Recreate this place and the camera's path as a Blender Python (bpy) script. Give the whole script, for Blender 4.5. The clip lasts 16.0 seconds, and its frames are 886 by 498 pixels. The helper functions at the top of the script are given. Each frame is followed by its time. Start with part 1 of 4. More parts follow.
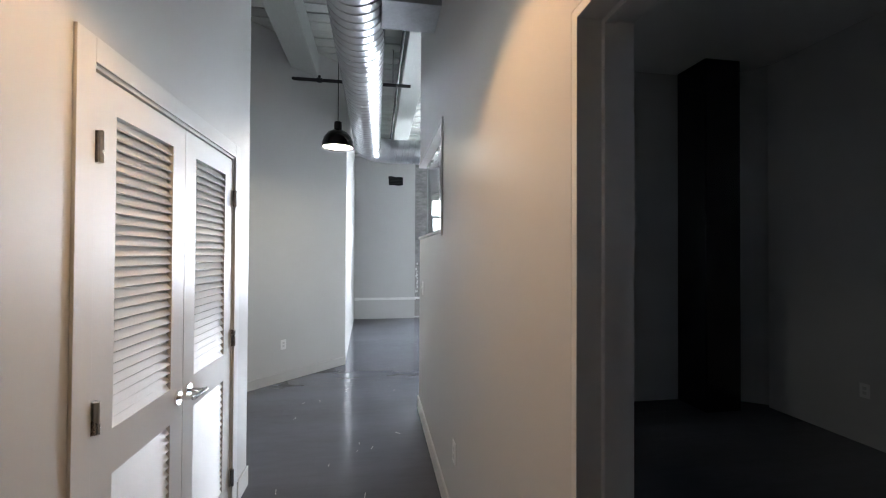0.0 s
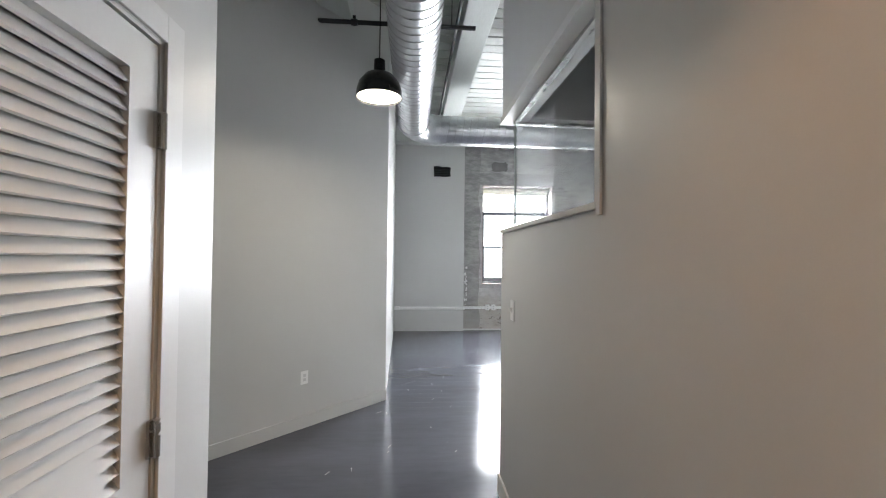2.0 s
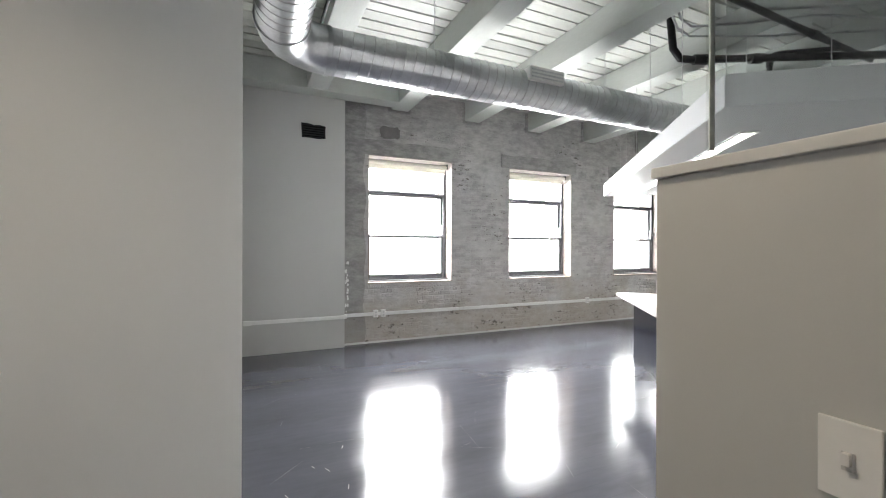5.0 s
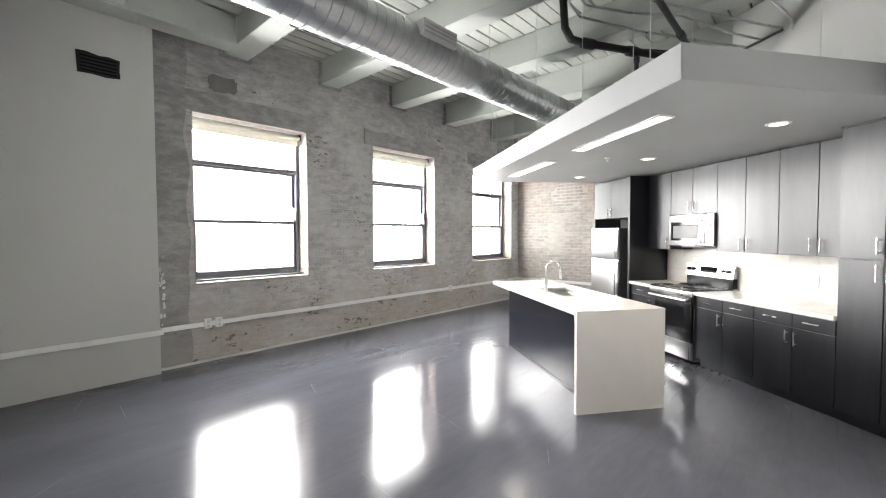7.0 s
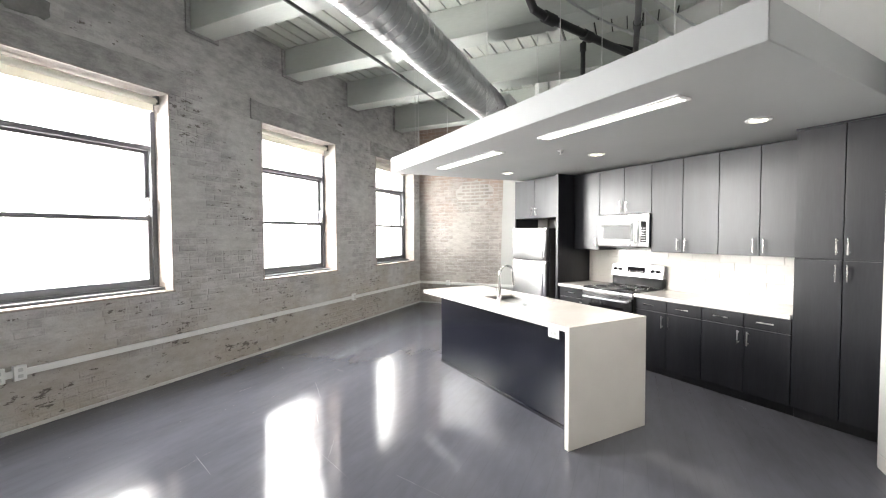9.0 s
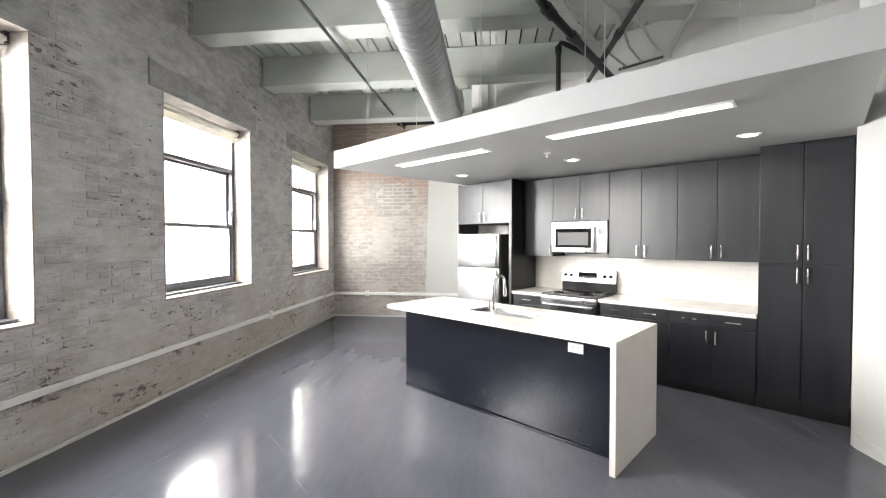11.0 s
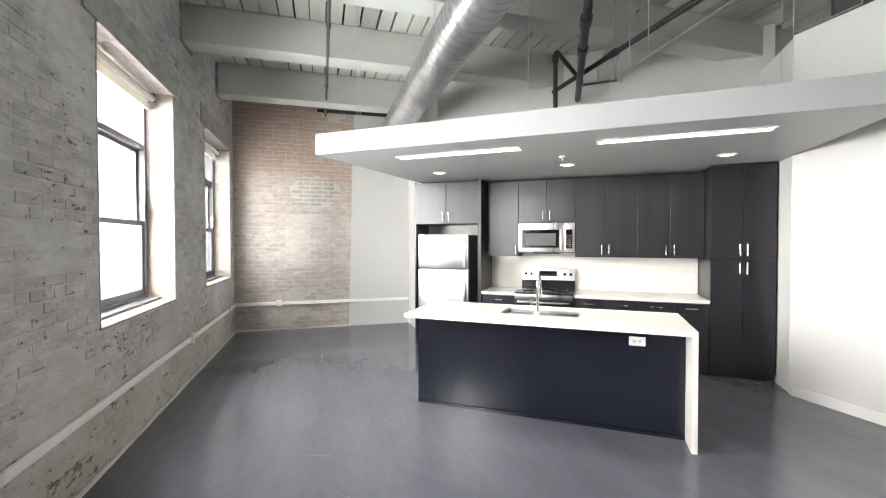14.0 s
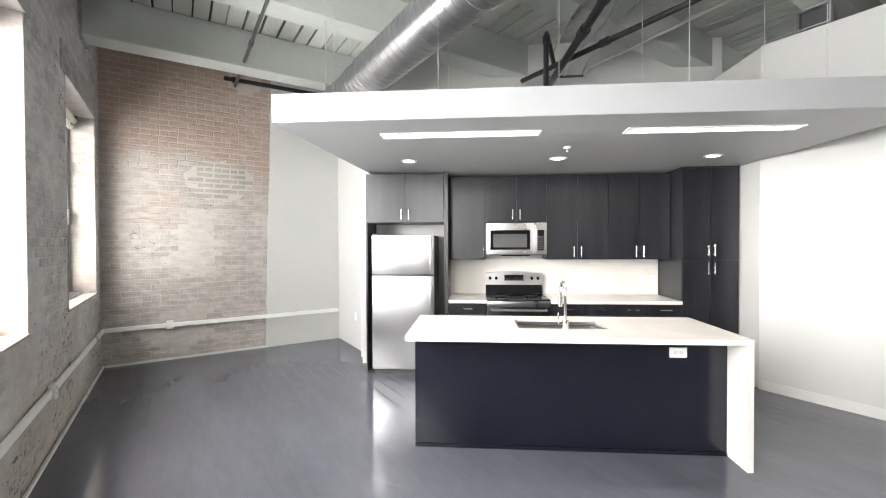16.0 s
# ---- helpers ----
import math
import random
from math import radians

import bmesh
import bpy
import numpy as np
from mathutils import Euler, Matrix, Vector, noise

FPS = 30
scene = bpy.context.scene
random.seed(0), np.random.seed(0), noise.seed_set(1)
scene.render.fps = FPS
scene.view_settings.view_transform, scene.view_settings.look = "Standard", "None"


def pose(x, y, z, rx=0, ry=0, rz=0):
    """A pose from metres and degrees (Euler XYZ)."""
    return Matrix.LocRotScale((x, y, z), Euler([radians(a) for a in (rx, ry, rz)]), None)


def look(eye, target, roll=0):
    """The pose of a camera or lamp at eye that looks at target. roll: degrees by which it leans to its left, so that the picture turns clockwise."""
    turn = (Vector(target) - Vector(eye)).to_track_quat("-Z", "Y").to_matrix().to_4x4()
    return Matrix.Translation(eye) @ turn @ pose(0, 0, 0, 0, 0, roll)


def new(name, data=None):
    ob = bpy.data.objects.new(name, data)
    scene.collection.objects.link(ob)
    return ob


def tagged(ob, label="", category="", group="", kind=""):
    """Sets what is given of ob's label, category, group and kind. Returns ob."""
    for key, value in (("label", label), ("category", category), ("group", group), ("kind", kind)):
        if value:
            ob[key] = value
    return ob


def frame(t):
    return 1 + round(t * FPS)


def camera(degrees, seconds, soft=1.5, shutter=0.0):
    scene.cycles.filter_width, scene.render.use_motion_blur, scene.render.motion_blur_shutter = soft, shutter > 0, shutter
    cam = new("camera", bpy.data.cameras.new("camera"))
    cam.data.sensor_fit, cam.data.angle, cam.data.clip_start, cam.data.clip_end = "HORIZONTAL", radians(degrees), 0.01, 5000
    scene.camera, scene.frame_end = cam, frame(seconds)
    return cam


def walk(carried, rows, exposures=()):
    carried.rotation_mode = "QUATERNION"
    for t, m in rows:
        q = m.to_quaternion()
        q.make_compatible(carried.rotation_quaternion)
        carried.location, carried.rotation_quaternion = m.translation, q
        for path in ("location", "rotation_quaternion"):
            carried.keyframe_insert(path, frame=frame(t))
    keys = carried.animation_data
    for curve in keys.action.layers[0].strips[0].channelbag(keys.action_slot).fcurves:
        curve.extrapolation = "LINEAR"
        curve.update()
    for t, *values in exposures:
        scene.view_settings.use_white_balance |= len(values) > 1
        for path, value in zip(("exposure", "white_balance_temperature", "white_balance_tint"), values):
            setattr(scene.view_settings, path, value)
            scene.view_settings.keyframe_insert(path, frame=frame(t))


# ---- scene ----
cam = camera(93.8, 16.0, soft=1.1)
PATH = [
    (0, (0.459, 0.42, 1.572), (0.777, 2.394, 1.597), 0.3),
    (0.5, (0.432, 0.789, 1.574), (0.667, 2.775, 1.603), 0.3),
    (1, (0.429, 1.157, 1.566), (0.632, 3.146, 1.597), 0.6),
    (1.5, (0.375, 1.517, 1.559), (0.545, 3.51, 1.591), 0.6),
    (2, (0.3, 1.908, 1.562), (0.45, 3.902, 1.599), 0.6),
    (2.5, (0.261, 2.289, 1.56), (0.419, 4.283, 1.595), 0.7),
    (3, (0.203, 2.657, 1.554), (0.44, 4.642, 1.588), 0.6),
    (3.5, (0.149, 3.024, 1.574), (0.524, 4.989, 1.607), 0.5),
    (6, (0.081, 4.563, 1.562), (1.244, 6.189, 1.523), -0.1),
    (6.5, (0.081, 4.808, 1.58), (1.411, 6.3, 1.524), -0.2),
    (7, (0.124, 5.038, 1.59), (1.595, 6.391, 1.521), -0.2),
    (7.5, (0.166, 5.294, 1.602), (1.745, 6.517, 1.524), -0.2),
    (8, (0.195, 5.587, 1.593), (1.88, 6.662, 1.517), -0.2),
    (8.5, (0.32, 5.885, 1.586), (2.089, 6.815, 1.51), -0.1),
    (9, (0.455, 6.205, 1.597), (2.274, 7.033, 1.526), -0.2),
    (11.5, (0.724, 7.747, 1.605), (2.722, 7.829, 1.561), 0.0),
    (12, (0.758, 8.076, 1.61), (2.757, 8.028, 1.563), 0.0),
    (12.5, (0.76, 8.425, 1.606), (2.752, 8.253, 1.562), 0.0),
    (13, (0.83, 8.707, 1.59), (2.808, 8.414, 1.55), -0.1),
    (13.5, (0.983, 8.994, 1.592), (2.938, 8.574, 1.551), -0.0),
    (14, (1.151, 9.284, 1.596), (3.07, 8.722, 1.557), -0.1),
    (14.5, (1.378, 9.496, 1.563), (3.251, 8.795, 1.534), -0.1),
    (15, (1.665, 9.661, 1.589), (3.483, 8.828, 1.556), -0.1),
    (15.5, (1.981, 9.825, 1.597), (3.733, 8.862, 1.563), -0.2),
    (16, (2.322, 9.923, 1.586), (4.006, 8.844, 1.558), -0.2),
]
EXPOSURES = [(0.0, 0.96, 5700, 8), (1.0, 0.93, 5800, 8), (2.5, 0.94, 6150, 10), (3.7, 0.86, 6250, 10), (6.0, 0.53, 6500, 10), (9.0, 0.49, 6600, 10), (13.0, 0.38, 6600, 10), (16.0, 0.27, 6550, 10)]
walk(cam, [(t, look(eye, target, roll)) for t, eye, target, roll in PATH], EXPOSURES)

# ---- world, daylight and lamps ----
world = bpy.data.worlds.new("sky")
scene.world = world
world.use_nodes = True
_sky = world.node_tree.nodes.new("ShaderNodeTexSky")
_sky.sky_type, _sky.sun_disc = "NISHITA", False
_sky.sun_elevation, _sky.sun_rotation = radians(50), radians(200)
_bg = world.node_tree.nodes["Background"]
world.node_tree.links.new(_sky.outputs[0], _bg.inputs[0])
_bg.inputs[1].default_value = 0.12

sun = new("sun", bpy.data.lights.new("sun", "SUN"))
sun.data.energy, sun.data.angle, sun.data.color = 1.0, radians(12), (1, 0.96, 0.9)
sun.matrix_world = look((0, -20, 30), (0, 0, 0))

WINDOWS = [(1.81, 3.35), (4.57, 6.11), (7.31, 8.86)]
SILL, HEAD = 0.99, 3.12
BRICK_Y, FAR_X = 10.75, 9.13
DAY = (1.0, 0.972, 0.975)


def area(name, m, sx, sy, watts, colour, spread=180):
    lamp = new(name, bpy.data.lights.new(name, "AREA"))
    lamp.data.shape, lamp.data.size, lamp.data.size_y = "RECTANGLE", sx, sy
    lamp.data.energy, lamp.data.color, lamp.data.spread = watts, colour, radians(spread)
    lamp.matrix_world = m
    return lamp


for (a, b), watts in zip(WINDOWS, (230, 210, 14)):
    area("window_daylight", look(((a + b) / 2, 11.42, (SILL + HEAD) / 2), ((a + b) / 2, 0, (SILL + HEAD) / 2 - 4.6)), b - a, HEAD - SILL, watts, DAY, 160)


def spot(name, place, watts, colour, degrees=130, size=0.05, blend=0.5):
    lamp = new(name, bpy.data.lights.new(name, "SPOT"))
    lamp.data.energy, lamp.data.color, lamp.data.spot_size = watts, colour, radians(degrees)
    lamp.data.spot_blend, lamp.data.shadow_soft_size = blend, size
    lamp.matrix_world = look(place, (place[0], place[1], 0))
    return lamp


# kitchen frame: local x runs into the kitchen wall (v), local y along the units (u)
K = Matrix.Rotation(radians(-36.8), 4, "Z")
PENDANTS = [(0.06, 4.81, 2.665), (0.28, 1.55, 2.68)]
spot("pendant_bulb", (PENDANTS[1][0], PENDANTS[1][1], PENDANTS[1][2] + 0.004), 33, (1.0, 0.53, 0.22), 134, 0.07, 0.3)
bulb = area("pendant_bulb", pose(PENDANTS[0][0], PENDANTS[0][1], PENDANTS[0][2] + 0.006), 0.29, 0.29, 6.5, (1.0, 0.85, 0.65), 172)
bulb.data.shape = "DISK"
STRIPS = [(-0.72, 8.82, 10.06), (-0.72, 6.86, 8.12)]
for v, a, b in STRIPS:
    area("strip_glow", K @ pose(v, (a + b) / 2, 2.44), 0.1, b - a, 12, (1, 0.93, 0.84))
CANS = [(0.33, 10.02), (0.33, 8.45), (0.33, 6.9)]
for v, u in CANS:
    spot("can_bulb", K @ Vector((v, u, 2.45)), 14, (1, 0.9, 0.78), 120, 0.04)


# ---- materials ----
def mat(name, base, rough=0.5, metal=0.0, var=0.15, scale=3.0, fine=60.0, bump=0.05, rvar=0.1, coat=0.0, stretch=(1, 1, 1), emit=None, tint=None, rand=0.0, island=0.0, pits=0.0, coat_rough=0.1, boards=None, spec=0.5):
    """A principled surface whose colour, gloss and relief vary at two scales."""
    m = bpy.data.materials.new(name)
    m.use_nodes = True
    nt = m.node_tree
    n, l = nt.nodes, nt.links
    p = n["Principled BSDF"]
    p.inputs["Metallic"].default_value = metal
    p.inputs["Coat Weight"].default_value = coat
    p.inputs["Specular IOR Level"].default_value = spec
    p.inputs["Coat Roughness"].default_value = coat_rough
    geo = n.new("ShaderNodeNewGeometry")
    mp = n.new("ShaderNodeMapping")
    mp.inputs["Scale"].default_value = stretch
    l.new(geo.outputs["Position"], mp.inputs[0])
    big, small = n.new("ShaderNodeTexNoise"), n.new("ShaderNodeTexNoise")
    for t, s, d in ((big, scale, 5), (small, fine, 3)):
        t.inputs["Scale"].default_value, t.inputs["Detail"].default_value = s, d
        l.new(mp.outputs[0], t.inputs["Vector"])
    mixf = n.new("ShaderNodeMath")
    mixf.operation = "MULTIPLY_ADD"
    mixf.inputs[1].default_value = 0.35
    l.new(small.outputs["Fac"], mixf.inputs[0])
    l.new(big.outputs["Fac"], mixf.inputs[2])
    last = mixf.outputs[0]
    if rand or island:
        src = n.new("ShaderNodeObjectInfo").outputs["Random"] if rand else geo.outputs["Random Per Island"]
        ma = n.new("ShaderNodeMath")
        ma.operation = "MULTIPLY_ADD"
        ma.inputs[1].default_value = rand or island
        l.new(src, ma.inputs[0])
        l.new(last, ma.inputs[2])
        last = ma.outputs[0]
        off = (rand or island) / 2
    else:
        off = 0
    ramp = n.new("ShaderNodeValToRGB")
    lo = [max(0.0, c * (1 - var)) for c in base]
    hi = [min(1.0, c * (1 + var)) for c in (tint or base)]
    ramp.color_ramp.elements[0].position, ramp.color_ramp.elements[1].position = 0.42 + off, 0.95 + off
    ramp.color_ramp.elements[0].color, ramp.color_ramp.elements[1].color = (*lo, 1), (*hi, 1)
    l.new(last, ramp.inputs[0])
    colour = ramp.outputs[0]
    if pits:
        pn, pr, pm = n.new("ShaderNodeTexNoise"), n.new("ShaderNodeMapRange"), n.new("ShaderNodeMix")
        pn.inputs["Scale"].default_value, pn.inputs["Detail"].default_value = 15.0, 7.0
        l.new(mp.outputs[0], pn.inputs["Vector"])
        pr.inputs["From Min"].default_value, pr.inputs["From Max"].default_value = pits, pits + 0.07
        l.new(pn.outputs["Fac"], pr.inputs[0])
        pm.data_type = "RGBA"
        pm.inputs["B"].default_value = (0.21, 0.185, 0.16, 1)
        l.new(pr.outputs[0], pm.inputs["Factor"])
        l.new(colour, pm.inputs["A"])
        colour = pm.outputs["Result"]
    seams = None
    if boards:
        bt, bmx = n.new("ShaderNodeTexBrick"), n.new("ShaderNodeMix")
        bt.inputs["Scale"].default_value = 1.0
        bt.inputs["Brick Width"].default_value, bt.inputs["Row Height"].default_value = boards
        bt.inputs["Mortar Size"].default_value, bt.inputs["Mortar Smooth"].default_value = 0.002, 0.3
        l.new(geo.outputs["Position"], bt.inputs["Vector"])
        bmx.data_type, bmx.blend_type = "RGBA", "MULTIPLY"
        bmx.inputs["B"].default_value = (0.9, 0.9, 0.9, 1)
        l.new(bt.outputs["Fac"], bmx.inputs["Factor"])
        l.new(colour, bmx.inputs["A"])
        colour, seams = bmx.outputs["Result"], bt.outputs["Fac"]
    l.new(colour, p.inputs["Base Color"])
    if seams:
        sb = n.new("ShaderNodeBump")
        sb.invert = True
        sb.inputs["Strength"].default_value, sb.inputs["Distance"].default_value = 0.1, 0.002
        l.new(seams, sb.inputs["Height"])
        l.new(sb.outputs[0], p.inputs["Normal"])
    rr = n.new("ShaderNodeMapRange")
    rr.inputs["From Min"].default_value, rr.inputs["From Max"].default_value = 0.3, 0.7
    rr.inputs["To Min"].default_value, rr.inputs["To Max"].default_value = max(0.02, rough - rvar), min(1, rough + rvar)
    l.new(big.outputs["Fac"], rr.inputs[0])
    l.new(rr.outputs[0], p.inputs["Roughness"])
    if bump:
        b = n.new("ShaderNodeBump")
        b.inputs["Strength"].default_value, b.inputs["Distance"].default_value = bump, 0.01
        l.new(small.outputs["Fac"], b.inputs["Height"])
        if seams:
            l.new(sb.outputs[0], b.inputs["Normal"])
        l.new(b.outputs[0], p.inputs["Normal"])
    if emit:
        p.inputs["Emission Color"].default_value = (*emit[:3], 1)
        p.inputs["Emission Strength"].default_value = emit[3]
    return m


def pane_glass(name):
    m = bpy.data.materials.new(name)
    m.use_nodes = True
    n, l = m.node_tree.nodes, m.node_tree.links
    n.remove(n["Principled BSDF"])
    t, g, f, mx = (n.new("ShaderNode" + k) for k in ("BsdfTransparent", "BsdfGlossy", "LayerWeight", "MixShader"))
    t.inputs[0].default_value = (0.96, 0.967, 0.965, 1)
    g.inputs["Roughness"].default_value = 0.01
    f.inputs[0].default_value = 0.5
    pw, ad = n.new("ShaderNodeMath"), n.new("ShaderNodeMath")
    pw.operation, ad.operation = "POWER", "MULTIPLY_ADD"
    pw.inputs[1].default_value, ad.inputs[1].default_value, ad.inputs[2].default_value = 5.0, 0.9, 0.04
    l.new(f.outputs["Facing"], pw.inputs[0])
    l.new(pw.outputs[0], ad.inputs[0])
    l.new(ad.outputs[0], mx.inputs[0])
    l.new(t.outputs[0], mx.inputs[1])
    l.new(g.outputs[0], mx.inputs[2])
    l.new(mx.outputs[0], n["Material Output"].inputs[0])
    return m


def old_wall(name, mid, pale, pit, other, turn, pits, low_pits, each="", relief=1.0, smears=None):
    """Worn limewash over old masonry: brick-sized blotches, broad tones, grain and pits; another tone takes over between two heights."""
    m = bpy.data.materials.new(name)
    m.use_nodes = True
    n, l = m.node_tree.nodes, m.node_tree.links
    p = n["Principled BSDF"]
    p.inputs["Roughness"].default_value = 0.88
    p.inputs["Specular IOR Level"].default_value = 0.25
    geo = n.new("ShaderNodeNewGeometry")
    wide = n.new("ShaderNodeMapping")
    wide.inputs["Scale"].default_value = (1, 1, 2.3)
    l.new(geo.outputs["Position"], wide.inputs[0])

    def cloud(scale, detail, rough, source):
        t = n.new("ShaderNodeTexNoise")
        t.inputs["Scale"].default_value, t.inputs["Detail"].default_value, t.inputs["Roughness"].default_value = scale, detail, rough
        l.new(source, t.inputs["Vector"])
        return t.outputs["Fac"]

    def span(value, a, b, lo=0.0, hi=1.0):
        r = n.new("ShaderNodeMapRange")
        for key, v in (("From Min", a), ("From Max", b), ("To Min", lo), ("To Max", hi)):
            r.inputs[key].default_value = v
        l.new(value, r.inputs[0])
        return r.outputs[0]

    def sums(op, a, b):
        k = n.new("ShaderNodeMath")
        k.operation = op
        for q, v in zip(k.inputs, (a, b)):
            if isinstance(v, float):
                q.default_value = v
            else:
                l.new(v, q)
        return k.outputs[0]

    def blend(kind, factor, a, b):
        k = n.new("ShaderNodeMix")
        k.data_type, k.blend_type = "RGBA", kind
        for key, v in (("Factor", factor), ("A", a), ("B", b)):
            q = [i for i in k.inputs if i.name == key and i.type == ("VALUE" if key == "Factor" else "RGBA")][0]
            if isinstance(v, tuple):
                q.default_value = (*v, 1)
            elif isinstance(v, float):
                q.default_value = v
            else:
                l.new(v, q)
        return [o for o in k.outputs if o.type == "RGBA"][0]

    flat, long = geo.outputs["Position"], wide.outputs[0]
    blotch, broad = cloud(6.0, 7, 0.66, long), cloud(0.9, 4, 0.55, flat)
    grain, specks, zone = cloud(55.0, 4, 0.6, flat), cloud(11.0, 6, 0.62, long), cloud(1.7, 5, 0.6, flat)
    height = n.new("ShaderNodeSeparateXYZ")
    l.new(flat, height.inputs[0])
    lift = sums("ADD", height.outputs[2], span(zone, 0.3, 0.7, -0.75, 0.75))
    share = span(lift, turn[0], turn[1])
    tone = sums("ADD", span(blotch, 0.36, 0.68), span(broad, 0.3, 0.7, -0.3, 0.3))
    if each:
        one = n.new("ShaderNodeObjectInfo").outputs["Random"] if each == "object" else geo.outputs["Random Per Island"]
        tone = sums("ADD", tone, span(one, 0.0, 1.0, -0.24, 0.24))
    tone = sums("ADD", tone, span(grain, 0.3, 0.7, -0.17, 0.17))
    colour = blend("MIX", tone, blend("MIX", share, mid, other), blend("MIX", sums("MULTIPLY", share, 0.55), pale, other))
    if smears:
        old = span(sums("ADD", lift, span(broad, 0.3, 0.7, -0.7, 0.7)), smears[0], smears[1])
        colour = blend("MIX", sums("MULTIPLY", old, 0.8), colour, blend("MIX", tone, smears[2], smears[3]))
    crowd = span(cloud(1.3, 3, 0.5, flat), 0.35, 0.65, -0.06, 0.05)
    hole = span(sums("ADD", sums("ADD", specks, crowd), sums("MULTIPLY", share, low_pits)), pits, pits + 0.05)
    l.new(blend("MIX", sums("MULTIPLY", hole, 0.85), colour, pit), p.inputs["Base Color"])
    rise = sums("SUBTRACT", sums("ADD", sums("MULTIPLY", blotch, 1.4), sums("MULTIPLY", grain, 0.35)), sums("MULTIPLY", hole, 0.35))
    b = n.new("ShaderNodeBump")
    b.inputs["Strength"].default_value, b.inputs["Distance"].default_value = relief, 0.012
    l.new(rise, b.inputs["Height"])
    l.new(b.outputs[0], p.inputs["Normal"])
    return m


def cloth(name, colour, through_share):
    """A woven blind that lets some daylight through."""
    m = mat(name, colour, 0.8, var=0.04, bump=0.1)
    n, l = m.node_tree.nodes, m.node_tree.links
    t, k = n.new("ShaderNodeBsdfTranslucent"), n.new("ShaderNodeMixShader")
    t.inputs[0].default_value = (*colour, 1)
    k.inputs[0].default_value = through_share
    l.new(n["Principled BSDF"].outputs[0], k.inputs[1])
    l.new(t.outputs[0], k.inputs[2])
    l.new(k.outputs[0], n["Material Output"].inputs[0])
    return m


PAINT = mat("grey_white_wall_paint", (0.55, 0.55, 0.538), 0.42, var=0.03, scale=0.8, fine=220, bump=0.03, rvar=0.05)
TRIM = mat("satin_trim_paint", (0.63, 0.63, 0.62), 0.42, var=0.03, scale=1.5, fine=90, bump=0.02)
WHITE = mat("white_ceiling_paint", (0.78, 0.78, 0.77), 0.6, var=0.03, scale=1, fine=150, bump=0.03)
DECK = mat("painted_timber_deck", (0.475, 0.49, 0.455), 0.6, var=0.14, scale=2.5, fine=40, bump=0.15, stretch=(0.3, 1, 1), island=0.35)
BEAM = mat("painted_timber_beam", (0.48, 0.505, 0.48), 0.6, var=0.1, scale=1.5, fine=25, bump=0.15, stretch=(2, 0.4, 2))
DARKGAP = mat("dark_gap", (0.03, 0.03, 0.03), 0.9)
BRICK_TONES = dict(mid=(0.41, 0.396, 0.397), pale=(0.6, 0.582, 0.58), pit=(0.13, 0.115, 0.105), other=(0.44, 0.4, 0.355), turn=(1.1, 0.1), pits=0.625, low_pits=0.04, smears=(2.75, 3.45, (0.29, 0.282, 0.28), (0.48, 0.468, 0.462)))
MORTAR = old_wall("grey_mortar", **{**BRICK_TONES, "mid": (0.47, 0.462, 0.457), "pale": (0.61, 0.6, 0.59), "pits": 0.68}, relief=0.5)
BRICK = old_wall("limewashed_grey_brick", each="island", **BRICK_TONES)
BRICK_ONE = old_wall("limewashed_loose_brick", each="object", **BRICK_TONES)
TAN_TONES = dict(mid=(0.36, 0.325, 0.305), pale=(0.52, 0.48, 0.455), pit=(0.17, 0.14, 0.12), other=(0.4, 0.295, 0.245), turn=(1.9, 2.9), pits=0.68, low_pits=0.0)
TANMORTAR = old_wall("tan_grey_mortar", **{**TAN_TONES, "mid": (0.44, 0.41, 0.385), "pale": (0.55, 0.52, 0.49), "other": (0.5, 0.43, 0.385)}, relief=0.5)
TANBRICK = old_wall("faded_tan_brick", each="island", **TAN_TONES)
TANBRICK_ONE = old_wall("faded_tan_loose_brick", each="object", **TAN_TONES)
GHOST = mat("bare_grey_brick", (0.36, 0.325, 0.3), 0.85, var=0.2, scale=3, fine=45, bump=0.5, rand=0.3)
PLASTER = old_wall("smeared_grey_plaster", (0.255, 0.25, 0.248), (0.43, 0.42, 0.41), (0.13, 0.12, 0.115), (0.36, 0.34, 0.32), (1.2, 0.2), 0.7, 0.0, relief=0.45)
PATCH = mat("dark_grey_mortar_patch", (0.2, 0.195, 0.19), 0.9, var=0.25, scale=6, fine=40, bump=0.4)
REVEAL = old_wall("limewashed_reveal", (0.33, 0.3, 0.275), (0.47, 0.44, 0.415), (0.2, 0.16, 0.13), (0.38, 0.31, 0.265), (2.2, 0.6), 0.7, 0.0)
FLOOR = mat("dark_grey_floor_paint", (0.088, 0.092, 0.11), 0.14, var=0.2, scale=0.9, fine=9, bump=0.006, rvar=0.06, coat=0.0, stretch=(0.6, 2, 1), boards=(2.3, 0.145), spec=0.42)
STEEL = mat("brushed_stainless_steel", (0.46, 0.46, 0.465), 0.3, 1.0, var=0.05, scale=2, fine=120, bump=0.0, stretch=(1, 1, 0.05), rvar=0.03)
GALV = mat("galvanised_duct_steel", (0.5, 0.51, 0.525), 0.32, 1.0, var=0.16, scale=5, fine=40, bump=0.0, rvar=0.03)
SEAM = mat("dulled_seam_steel", (0.46, 0.465, 0.475), 0.36, 1.0, var=0.2, scale=8, fine=60, bump=0.0)
CHROME = mat("polished_chrome", (0.8, 0.8, 0.8), 0.1, 1.0, var=0.02, bump=0.0, rvar=0.03)
